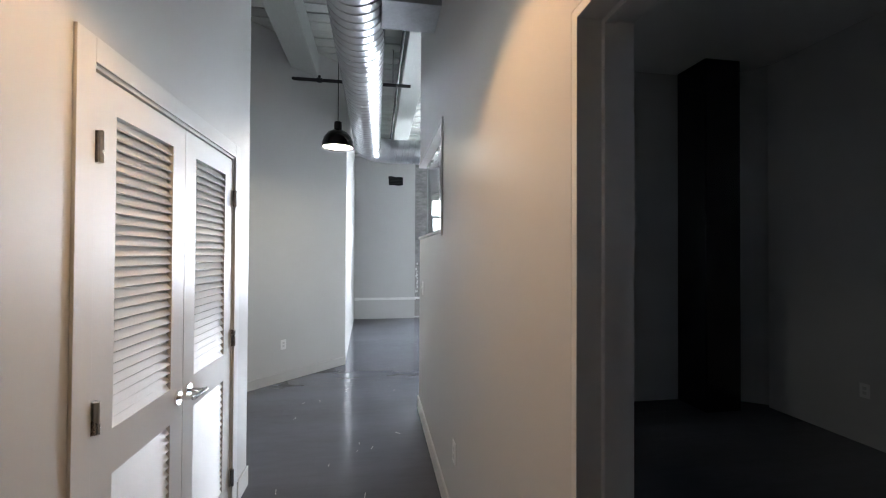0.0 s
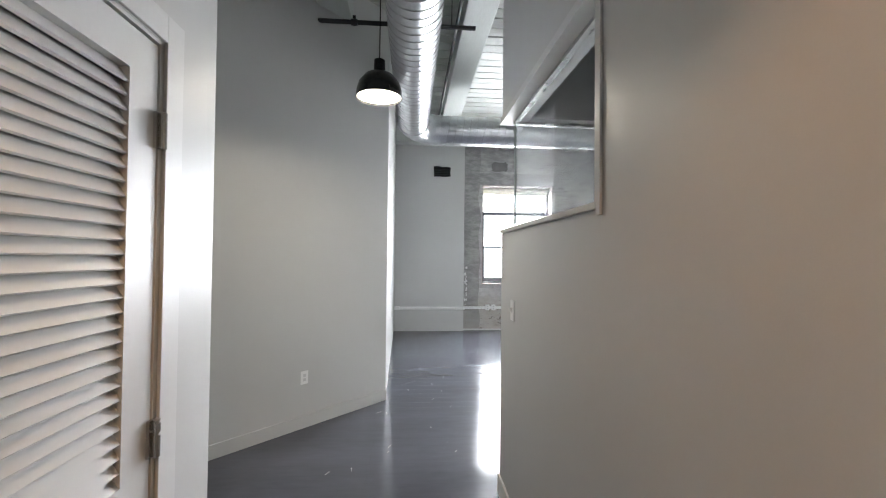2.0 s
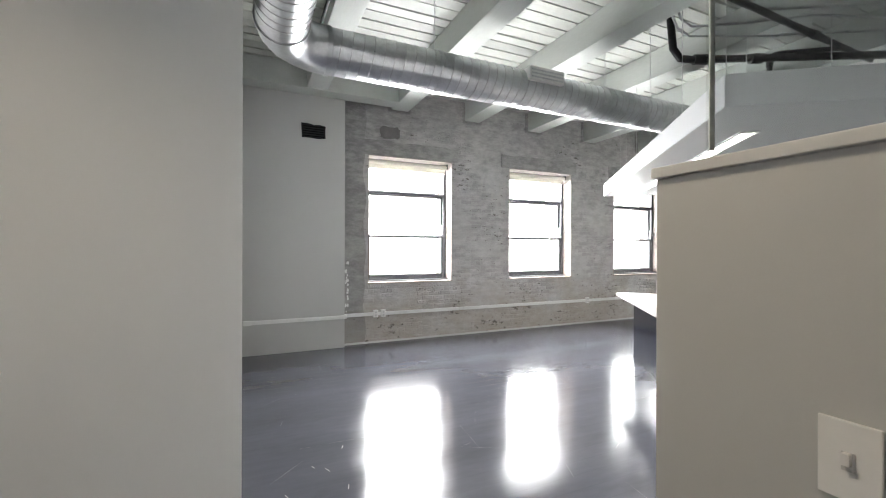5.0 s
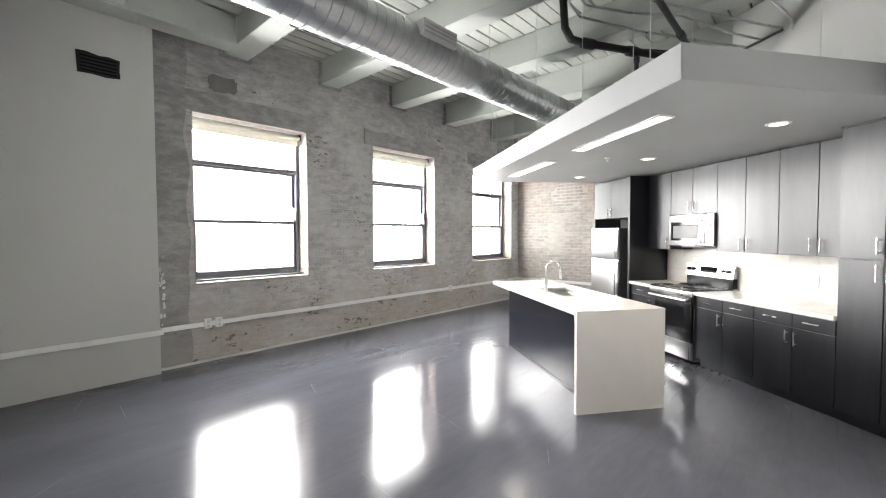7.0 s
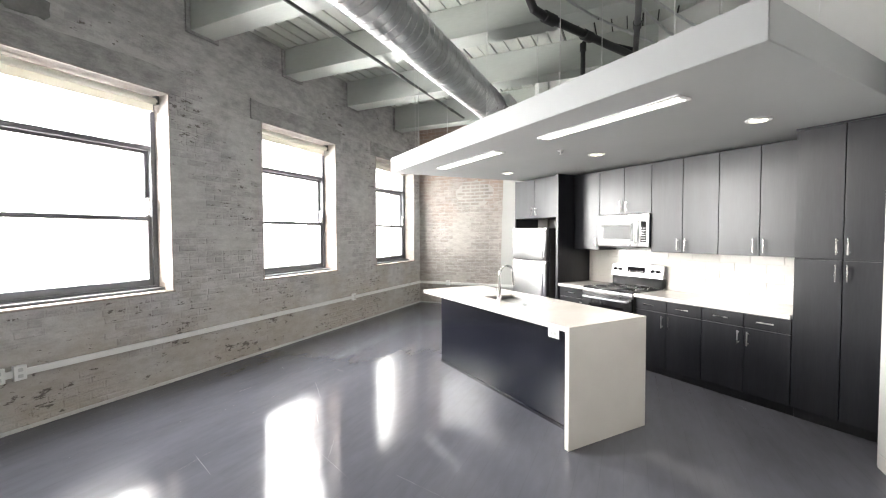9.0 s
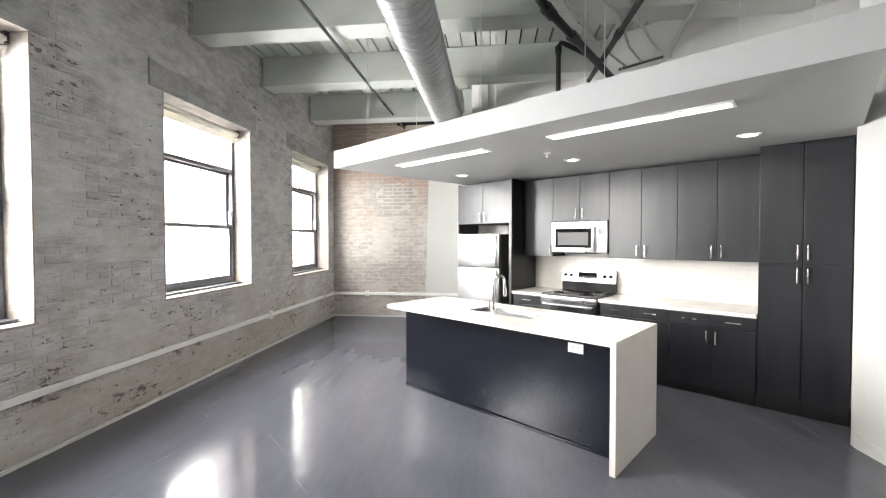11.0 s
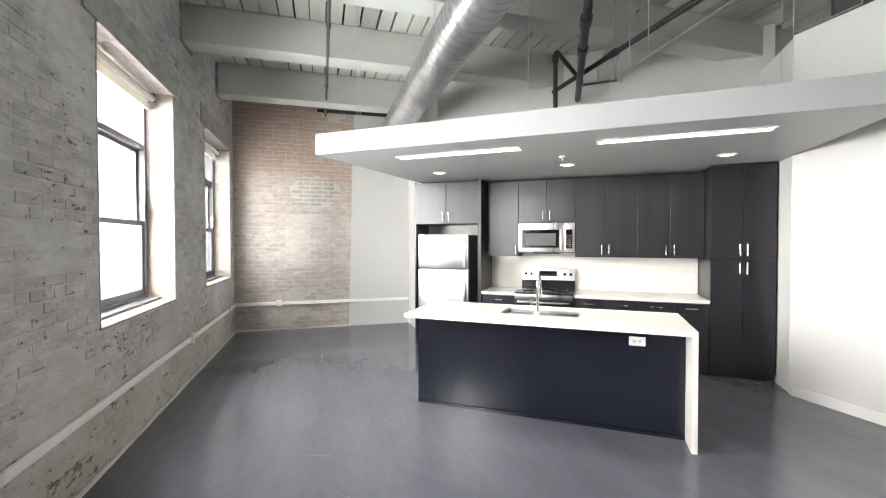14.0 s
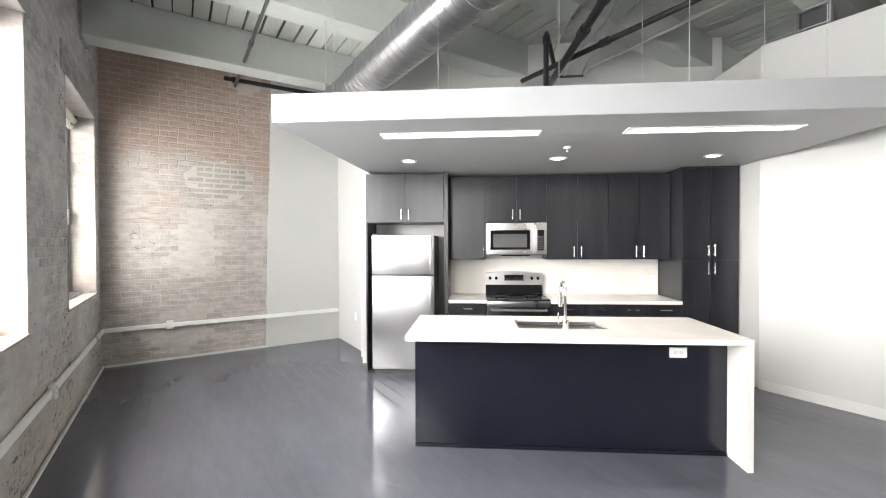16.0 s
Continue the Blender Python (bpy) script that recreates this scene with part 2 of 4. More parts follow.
NICKEL = mat("brushed_nickel", (0.6, 0.59, 0.57), 0.25, 1.0, var=0.04, bump=0.0)
CAB = mat("black_stained_oak", (0.005, 0.0065, 0.0105), 0.33, var=0.35, scale=3, fine=40, bump=0.0, stretch=(2.5, 2.5, 0.22), rvar=0.012, tint=(0.014, 0.0145, 0.018), spec=0.55)
NAVY = mat("satin_navy_panel", (0.0065, 0.0075, 0.0135), 0.22, var=0.15, scale=1.5, fine=90, bump=0.02, rvar=0.04)
QUARTZ = mat("white_quartz", (0.69, 0.665, 0.63), 0.2, var=0.03, scale=4, fine=160, bump=0.0, rvar=0.04)
TILE = mat("glossy_white_tile", (0.72, 0.7, 0.66), 0.12, var=0.03, scale=2, fine=20, bump=0.03, rand=0.16, rvar=0.04)
GROUT = mat("pale_grout", (0.7, 0.68, 0.645), 0.8, var=0.05)
BLACK = mat("black_enamel", (0.01, 0.01, 0.011), 0.22, var=0.1, bump=0.0, spec=0.3)
GLOSSBLACK = mat("black_glass", (0.006, 0.006, 0.007), 0.06, var=0.05, bump=0.0, rvar=0.02, spec=0.35)
DARKGREY = mat("dark_grey_sheet_metal", (0.06, 0.06, 0.062), 0.4, var=0.15, bump=0.05)
SASH = mat("bronze_grey_window_metal", (0.14, 0.145, 0.16), 0.4, var=0.1, scale=6, bump=0.03)
PLASTIC = mat("white_plastic", (0.84, 0.84, 0.825), 0.35, var=0.03, bump=0.0)
SHADE = cloth("cream_blind_cloth", (0.78, 0.755, 0.69), 0.12)
IRON = mat("black_iron_pipe", (0.02, 0.02, 0.022), 0.45, 0.3, var=0.2, bump=0.1)
WIRE = mat("galvanised_wire", (0.6, 0.6, 0.6), 0.4, 0.8, bump=0.0)
HOLE = mat("dark_hollow", (0.01, 0.01, 0.012), 0.8, bump=0.0)
GLOW = mat("lit_diffuser", (0.9, 0.9, 0.9), 0.5, bump=0.0, emit=(1, 0.96, 0.9, 6))
WARMGLOW = mat("lit_bulb_disc", (0.9, 0.9, 0.9), 0.5, bump=0.0, emit=(1, 0.88, 0.68, 5))
PALE = mat("pale_lime_mortar", (0.5, 0.475, 0.45), 0.9, var=0.1, bump=0.4)
# white canopy paint darkened in its colour, since the window lamps overlight the front
CANOPY = mat("darkened_canopy_paint", (0.36, 0.37, 0.373), 0.5, var=0.03, scale=0.8, fine=200, bump=0.02)
SCUFF = mat("pale_floor_scuff", (0.115, 0.12, 0.138), 0.3, bump=0.0)
FLECK = mat("dull_floor_fleck", (0.42, 0.42, 0.43), 0.5, bump=0.0)
EDGE = mat("polished_glass_edge", (0.55, 0.6, 0.58), 0.2, bump=0.0)
GLASS = pane_glass("clear_glass")
HAZE = mat("bright_outdoor_haze", (0.9, 0.9, 0.9), 0.9, bump=0.0, emit=(1, 1, 0.965, 15.0))


# ---- building helpers ----
base_of = {}


def boxes(*dims, bevel=0.0, bm=None):
    """A bmesh of axis-aligned boxes (x0, x1, y0, y1, z0, z1)."""
    bm = bm or bmesh.new()
    for x0, x1, y0, y1, z0, z1 in dims:
        vs = [bm.verts.new(c) for c in ((x0, y0, z0), (x1, y0, z0), (x1, y1, z0), (x0, y1, z0), (x0, y0, z1), (x1, y0, z1), (x1, y1, z1), (x0, y1, z1))]
        for f in ((3, 2, 1, 0), (4, 5, 6, 7), (0, 1, 5, 4), (1, 2, 6, 5), (2, 3, 7, 6), (3, 0, 4, 7)):
            bm.faces.new([vs[i] for i in f])
    if bevel:
        bmesh.ops.bevel(bm, geom=bm.edges[:], offset=bevel, segments=2, affect="EDGES", profile=0.6)
    return bm


def prism(points, z0, z1, bm=None, bevel=0.0):
    """An upright prism over a plan polygon, anticlockwise."""
    bm = bm or bmesh.new()
    lo = [bm.verts.new((x, y, z0)) for x, y in points]
    hi = [bm.verts.new((x, y, z1)) for x, y in points]
    bm.faces.new(lo[::-1]), bm.faces.new(hi)
    for i in range(len(points)):
        j = (i + 1) % len(points)
        bm.faces.new((lo[i], lo[j], hi[j], hi[i]))
    if bevel:
        bmesh.ops.bevel(bm, geom=bm.edges[:], offset=bevel, segments=2, affect="EDGES")
    return bm


def rod(p, q, r, seg=12, bm=None, r2=None):
    """A closed round bar or cone from p to q."""
    bm = bm or bmesh.new()
    p, q = Vector(p), Vector(q)
    m = Matrix.Translation((p + q) / 2) @ (q - p).to_track_quat("Z", "Y").to_matrix().to_4x4()
    bmesh.ops.create_cone(bm, cap_ends=True, segments=seg, radius1=r, radius2=r if r2 is None else r2, depth=(q - p).length, matrix=m)
    return bm


def lathe(profile, centre, seg=28, bm=None):
    """A surface of revolution about z from (radius, height) pairs."""
    bm = bm or bmesh.new()
    rings = [[bm.verts.new((centre[0] + r * math.cos(2 * math.pi * k / seg), centre[1] + r * math.sin(2 * math.pi * k / seg), centre[2] + h)) for k in range(seg)] for r, h in profile]
    for a, b in zip(rings, rings[1:]):
        for k in range(seg):
            bm.faces.new((a[k], a[(k + 1) % seg], b[(k + 1) % seg], b[k]))
    return bm


def tube(points, r, seg=12, bm=None):
    """A round pipe along a polyline."""
    bm = bm or bmesh.new()
    pts = [Vector(p) for p in points]
    rings = []
    side = None
    for i, p in enumerate(pts):
        d = (pts[min(i + 1, len(pts) - 1)] - pts[max(i - 1, 0)]).normalized()
        if side is None:
            side = d.orthogonal().normalized()
        side = (side - d * side.dot(d)).normalized()
        up = d.cross(side)
        rings.append([bm.verts.new(p + r * (math.cos(2 * math.pi * k / seg) * side + math.sin(2 * math.pi * k / seg) * up)) for k in range(seg)])
    for a, b in zip(rings, rings[1:]):
        for k in range(seg):
            bm.faces.new((a[k], a[(k + 1) % seg], b[(k + 1) % seg], b[k]))
    bm.faces.new(rings[0][::-1]), bm.faces.new(rings[-1])
    return bm


def finish(name, bm, material, smooth=False):
    me = bpy.data.meshes.new(name)
    bmesh.ops.recalc_face_normals(bm, faces=bm.faces[:])
    if smooth:
        for f in bm.faces:
            f.smooth = True
        for e in bm.edges:
            if len(e.link_faces) == 2 and e.calc_face_angle(0) > radians(35):
                e.smooth = False
    bm.to_mesh(me)
    bm.free()
    me.materials.append(material)
    return me


def thing(name, base, label, category, group="", turn=None, kind=""):
    """An empty at a thing's base. Its parts are written in the coordinates of the frame turn (the world's, if none)."""
    ob = new(name)
    ob.empty_display_size = 0.1
    ob.matrix_basis = (turn or Matrix()) @ Matrix.Translation(base)
    base_of[ob.name] = Vector(base)
    return tagged(ob, label, category, group, kind)


def part(name, bm, material, parent, label="", smooth=False):
    off = base_of[parent.name]
    bmesh.ops.translate(bm, verts=bm.verts[:], vec=-off)
    ob = new(name, finish(name, bm, material, smooth))
    ob.parent = parent
    base_of[ob.name] = off
    return tagged(ob, label) if label else ob


def solo(name, bm, material, label, category, kind="", smooth=False, turn=None, group=""):
    ob = new(name, finish(name, bm, material, smooth))
    if turn:
        ob.matrix_basis = turn
    base_of[ob.name] = Vector((0, 0, 0))
    return tagged(ob, label, category, group, kind)


def holed(a0, a1, z0, z1, holes):
    """Rectangles (a, b, z, z) that fill a wall face round its holes."""
    xs = sorted({a0, a1, *(h[0] for h in holes), *(h[1] for h in holes)})
    out = []
    for a, b in zip(xs, xs[1:]):
        if b <= a0 or a >= a1:
            continue
        low = z0
        for h in sorted((h for h in holes if h[0] < b - 1e-6 and h[1] > a + 1e-6), key=lambda h: h[2]):
            if h[2] > low + 1e-6:
                out.append((a, b, low, h[2]))
            low = h[3]
        if low < z1 - 1e-6:
            out.append((a, b, low, z1))
    return out


def wall_x(name, a0, a1, y0, y1, z0, z1, holes=(), material=None, label="painted plaster wall"):
    bm = boxes(*((a, b, y0, y1, z, w) for a, b, z, w in holed(a0, a1, z0, z1, holes)))
    return solo(name, bm, material or PAINT, label, "wall", "structure")


def wall_y(name, a0, a1, x0, x1, z0, z1, holes=(), material=None, label="painted plaster wall"):
    bm = boxes(*((x0, x1, a, b, z, w) for a, b, z, w in holed(a0, a1, z0, z1, holes)))
    return solo(name, bm, material or PAINT, label, "wall", "structure")


def wall_line(name, p, q, thick, z0, z1, material=None, label="painted plaster wall"):
    """A wall whose seen face runs from p to q, with its body to the right of that way."""
    d = Vector((q[0] - p[0], q[1] - p[1])).normalized()
    n = Vector((d.y, -d.x)) * thick
    return solo(name, prism([p, (p[0] + n.x, p[1] + n.y), (q[0] + n.x, q[1] + n.y), q], z0, z1), material or PAINT, label, "wall", "structure")


# ---- structure ----
TOP = 4.25
solo("floor", boxes((-4, 10, -3.2, 11.2, -0.12, 0)), FLOOR, "dark grey glossy painted floor with faint board lines", "floor", "structure")

# deck of boards over the beams
bm = bmesh.new()
y = -3.2
rnd = random.Random(4)
while y < 11.1:
    w = rnd.uniform(0.17, 0.21)
    boxes((-4, 10, y, y + w - rnd.choice((0.014, 0.021, 0.028)), TOP + rnd.uniform(0, 0.008), TOP + 0.06), bm=bm)
    y += w
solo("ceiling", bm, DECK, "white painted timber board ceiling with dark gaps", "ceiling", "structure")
# dark sheet added behind the boards so that their gaps read as shade
solo("gap_backing", boxes((-4, 10, -3.2, 11.4, TOP + 0.062, TOP + 0.16)), DARKGAP, "dark backing sheet added to shade the gaps between the ceiling boards", "ceiling", "structure")
for x, low in ((-2.03, 3.92), (-0.62, 3.92), (0.79, 3.92), (2.2, 3.91), (3.6, 3.9), (5.0, 3.88), (6.42, 3.83), (8.02, 3.79)):
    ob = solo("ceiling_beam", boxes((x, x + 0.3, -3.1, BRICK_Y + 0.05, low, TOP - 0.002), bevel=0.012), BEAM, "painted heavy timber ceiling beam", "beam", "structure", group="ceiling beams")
    part("bearing_plate", boxes((x - 0.05, x + 0.35, BRICK_Y - 0.012, BRICK_Y + 0.02, low - 0.03, TOP - 0.02)), PLASTER, ob)

# window wall: core behind the brick face
holes = [(a, b, SILL, HEAD) for a, b in WINDOWS]
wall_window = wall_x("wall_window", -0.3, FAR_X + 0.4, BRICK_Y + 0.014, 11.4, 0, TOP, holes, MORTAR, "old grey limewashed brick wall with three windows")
wall_x("wall_pier", -0.3, 1.4, 10.62, BRICK_Y + 0.012, 0, TOP, (), PAINT, "painted plaster pier beside the brick wall")
wall_far = wall_y("wall_far", 7.5, 10.764, FAR_X + 0.014, FAR_X + 0.4, 0, TOP, (), TANMORTAR, "faded tan brick end wall")
bm = bmesh.new()
edge = [(7.5, 0.0)] + [(8.8 - 0.03 * i / 30 * 4 + 0.018 * noise.noise((i * 0.9, 2, 5)), TOP * i / 30) for i in range(31)] + [(7.5, TOP)]
f, bk = ([bm.verts.new((x, y, z)) for y, z in edge] for x in (FAR_X - 0.015, FAR_X + 0.012))
bm.faces.new(f)
for i in range(len(f)):
    bm.faces.new((f[i], f[(i + 1) % len(f)], bk[(i + 1) % len(f)], bk[i]))
solo("wall_far_plaster", bm, PAINT, "white painted plaster with a ragged edge on the brick wall", "wall", "structure")
wall_line("wall_niche", (9.114, 7.65), (7.52, 7.65), -0.15, 0, TOP)
wall_k = solo("wall_kitchen", boxes((1.59, 1.75, 6.1, 10.9, 0, TOP)), PAINT, "painted plaster wall behind the kitchen", "wall", "structure", turn=K)
solo("wall_kitchen_return", boxes((0.6, 1.588, 6.1, 6.245, 0, 3.68)), PAINT, "painted return wall beside the pantry", "wall", "structure", turn=K)
solo("wall_fridge_return", boxes((1.3, 1.588, 10.66, 10.8, 0, 2.46)), PAINT, "painted return wall beside the fridge", "wall", "structure", turn=K)
wall_x("wall_bedroom", 1.04, 4.24, 4.51, 4.65, 0, 3.68, [(0.9, 2.22, 1.75, 2.47)], PAINT, "painted partition with a high interior window")
wall_y("wall_corridor_right", -3.1, 4.65, 0.9, 1.04, 0, TOP, [(0.3, 1.31, -1, 2.13), (3.2, 4.65, 1.72, 2.47)], PAINT, "painted corridor wall with a doorway and a high window")
wall_y("wall_corridor_left", -3.1, 3.43, -0.543, -0.403, 0, TOP, [(1.84, 3.12, -1, 2.155)], PAINT, "painted corridor wall with a louvred closet")
wall_line("wall_angled", (0.03, 6.49), (-3.0, 3.39), 0.14, 0, TOP)
wall_line("wall_living_left", (-0.06, 10.63), (0.03, 6.495), 0.14, 0, TOP)
wall_y("wall_passage_end", 3.2, 3.6, -3.2, -3.0, 0, TOP)
wall_x("wall_passage_side", -3.1, -0.56, 3.29, 3.43, 0, TOP)
wall_x("wall_corridor_end", -0.56, 1.04, -3.2, -3.1, 0, TOP)
# closet behind the louvred doors
wall_y("wall_closet_back", 1.5, 3.29, -1.3, -1.2, 0, TOP)
wall_x("wall_closet_side", -1.2, -0.56, 1.4, 1.5, 0, TOP)
# dark bedroom
wall_y("wall_bedroom_end", -3.1, 4.15, 4.5, 4.64, 0, 3.68)
wall_x("wall_bedroom_back", 1.04, 4.5, -3.2, -3.1, 0, 3.68)

# added lid darkens the bedroom; the slot beside the doorway admits some daylight
solo("bedroom_light_lid", prism([(2.1, -3.1), (4.49, -3.1), (4.49, 4.1), (4.2, 4.5), (2.1, 4.5)], 3.56, 3.66), WHITE, "white lid added to keep daylight out of the bedroom", "ceiling", "structure")

solo("backdrop", boxes((-300, 600, 70, 70.5, -60, 160)), HAZE, "overexposed white sky beyond the windows", "sky", "structure")


# ---- windows ----
def window(n, x0, x1):
    """A metal double-hung window with a fixed light above, a sill and a rolled blind, deep in the brick."""
    yo = 11.0
    ob = thing("window_%d" % n, ((x0 + x1) / 2, yo, SILL), "tall dark metal sash window with a rolled cream blind in a whitewashed brick reveal", "window", "windows in the brick wall", kind="structure")
    part("reveal", boxes((x0 - 0.0, x0 + 0.012, BRICK_Y + 0.008, yo, SILL, HEAD), (x1 - 0.012, x1, BRICK_Y + 0.008, yo, SILL, HEAD), (x0 + 0.012, x1 - 0.012, BRICK_Y - 0.002, yo, HEAD - 0.012, HEAD)), REVEAL, ob, "whitewashed brick reveal")
    part("window_sill", boxes((x0 - 0.012, x1 + 0.012, BRICK_Y - 0.002, yo, SILL - 0.012, SILL + 0.008), bevel=0.006), REVEAL, ob, "worn whitewashed sill")
    a, b, z0, z1 = x0 + 0.012, x1 - 0.012, SILL + 0.006, HEAD - 0.012
    fr = part("window_frame", boxes((a, a + 0.05, yo, yo + 0.14, z0, z1), (b - 0.05, b, yo, yo + 0.14, z0, z1), (a + 0.05, b - 0.05, yo, yo + 0.14, z0, z0 + 0.05), (a + 0.05, b - 0.05, yo, yo + 0.14, z1 - 0.05, z1)), SASH, ob)
    part("sub_sill", boxes((a, b, yo - 0.11, yo, SILL + 0.008, SILL + 0.032), bevel=0.004), SASH, ob, "dark metal inner sill")
    part("transom_bar", boxes((a + 0.05, b - 0.05, yo + 0.01, yo + 0.1, 2.52, 2.57)), SASH, ob)
    low = part("lower_sash", boxes((a + 0.05, a + 0.09, yo + 0.02, yo + 0.06, z0 + 0.05, 1.8), (b - 0.09, b - 0.05, yo + 0.02, yo + 0.06, z0 + 0.05, 1.8), (a + 0.09, b - 0.09, yo + 0.02, yo + 0.06, z0 + 0.05, z0 + 0.12), (a + 0.09, b - 0.09, yo + 0.02, yo + 0.06, 1.755, 1.8)), SASH, ob)
    up = part("upper_sash", boxes((a + 0.05, a + 0.085, yo + 0.065, yo + 0.1, 1.76, 2.52), (b - 0.085, b - 0.05, yo + 0.065, yo + 0.1, 1.76, 2.52), (a + 0.085, b - 0.085, yo + 0.065, yo + 0.1, 1.76, 1.79), (a + 0.085, b - 0.085, yo + 0.065, yo + 0.1, 2.49, 2.52)), SASH, ob)
    part("sash_latch", boxes((b - 0.1, b - 0.07, yo - 0.012, yo + 0.02, 1.82, 2.0), bevel=0.004), NICKEL, ob)
    for nm, p, z, w, yy in (("pane", low, z0 + 0.12, 1.755, yo + 0.04), ("pane", up, 1.79, 2.49, yo + 0.082), ("pane", fr, 2.57, z1 - 0.05, yo + 0.06)):
        part(nm, boxes((a + 0.06, b - 0.06, yy, yy + 0.006, z, w)), GLASS, p).visible_shadow = False
    for e0, e1 in ((x0, x0 + 0.012), (x1 - 0.012, x1)):
        part("outer_reveal", boxes((e0, e1, yo + 0.142, 11.395, SILL, HEAD)), TANBRICK, ob, "faded outer brick reveal")
    roll = part("blind", rod((a + 0.02, yo - 0.06, HEAD - 0.07), (b - 0.02, yo - 0.06, HEAD - 0.07), 0.035, 16), SHADE, ob, "rolled cream blind", smooth=True)
    part("blind_cloth", boxes((a + 0.03, b - 0.03, yo - 0.03, yo - 0.027, HEAD - 0.16, HEAD - 0.07)), SHADE, roll)
    part("bottom_bar", boxes((a + 0.03, b - 0.03, yo - 0.036, yo - 0.02, HEAD - 0.18, HEAD - 0.16)), SHADE, roll)
    part("bracket", boxes((b - 0.03, b, yo - 0.09, yo - 0.02, HEAD - 0.1, HEAD - 0.012)), DARKGREY, ob)


for i, (a, b) in enumerate(WINDOWS):
    window(i + 1, a, b)

# corner window between corridor, bedroom and living room
wb = thing("window_4", (0.97, 4.58, 1.72), "frameless corner glass over a half wall with painted trim", "window", kind="structure")
part("pane", boxes((0.966, 0.974, 3.24, 4.572, 1.745, 2.452)), GLASS, wb)
part("pane", boxes((0.966, 2.185, 4.576, 4.584, 1.775, 2.452)), GLASS, wb)
part("cap", boxes((0.886, 1.055, 3.2, 4.655, 1.7215, 1.745), bevel=0.003), TRIM, wb)
part("cap", boxes((1.062, 2.22, 4.49, 4.67, 1.752, 1.774), bevel=0.004), TRIM, wb)
part("casing", boxes((0.888, 0.898, 3.172, 3.2, 1.7, 2.5), bevel=0.002), TRIM, wb)
part("head_trim", boxes((0.884, 1.05, 3.2, 4.655, 2.453, 2.468), (0.888, 0.898, 3.2, 4.655, 2.47, 2.5)), TRIM, wb)
part("head_trim", boxes((1.052, 2.22, 4.5, 4.665, 2.453, 2.468)), TRIM, wb)
part("jamb", boxes((0.9, 1.04, 3.2, 3.235, 1.746, 2.452)), TRIM, wb)
part("jamb", boxes((2.185, 2.22, 4.5, 4.665, 1.776, 2.452)), TRIM, wb)
part("glass_edge", boxes((0.962, 0.978, 4.5725, 4.5755, 1.776, 2.434)), EDGE, wb, "pale polished glass edge")
part("channel", boxes((0.955, 0.985, 3.24, 4.57, 2.435, 2.452), (0.99, 2.18, 4.565, 4.595, 2.435, 2.452)), NICKEL, wb)

# ---- trim ----
for nm, bx in (("baseboard", (0.885, 0.899, 1.4, 4.655, 0, 0.13)), ("baseboard", (1.04, 4.2, 4.651, 4.665, 0, 0.1)), ("baseboard", (-0.402, -0.388, 3.22, 3.43, 0, 0.13))):
    solo(nm, boxes(bx, bevel=0.004), TRIM, "painted baseboard along the wall", "baseboard", "structure")
solo("trim", boxes((1.405, FAR_X, BRICK_Y - 0.022, BRICK_Y - 0.004, 0, 0.028)), TRIM, "thin pale strip where brick meets floor", "trim", "structure")
solo("trim", boxes((FAR_X - 0.022, FAR_X - 0.003, 8.77, BRICK_Y - 0.03, 0, 0.028)), TRIM, "thin pale strip where brick meets floor", "trim", "structure")
bm = prism([(0.03, 6.485), (0.04, 6.475), (-2.9, 3.468), (-2.91, 3.478)], 0, 0.11)
solo("baseboard", bm, PAINT, "painted baseboard along the angled wall", "baseboard", "structure")

# doorway into the dark bedroom
dj = thing("door_2", (0.97, 0.8, 0), "open doorway with painted wooden frame and no door in view", "doorway", kind="structure")
part("jamb", boxes((0.9, 1.04, 1.285, 1.309, 0, 2.128), (0.9, 1.04, 0.301, 0.325, 0, 2.128), (0.9, 1.04, 0.325, 1.285, 2.105, 2.128)), TRIM, dj)
part("door_stop", boxes((0.96, 0.985, 1.272, 1.285, 0, 2.105), (0.96, 0.985, 0.325, 1.285, 2.092, 2.105)), TRIM, dj)
solo("column", boxes((3.72, 4.12, 4.1, 4.5, 0, 3.68), bevel=0.015), NAVY, "dark painted square column in the unlit bedroom", "column", "structure")

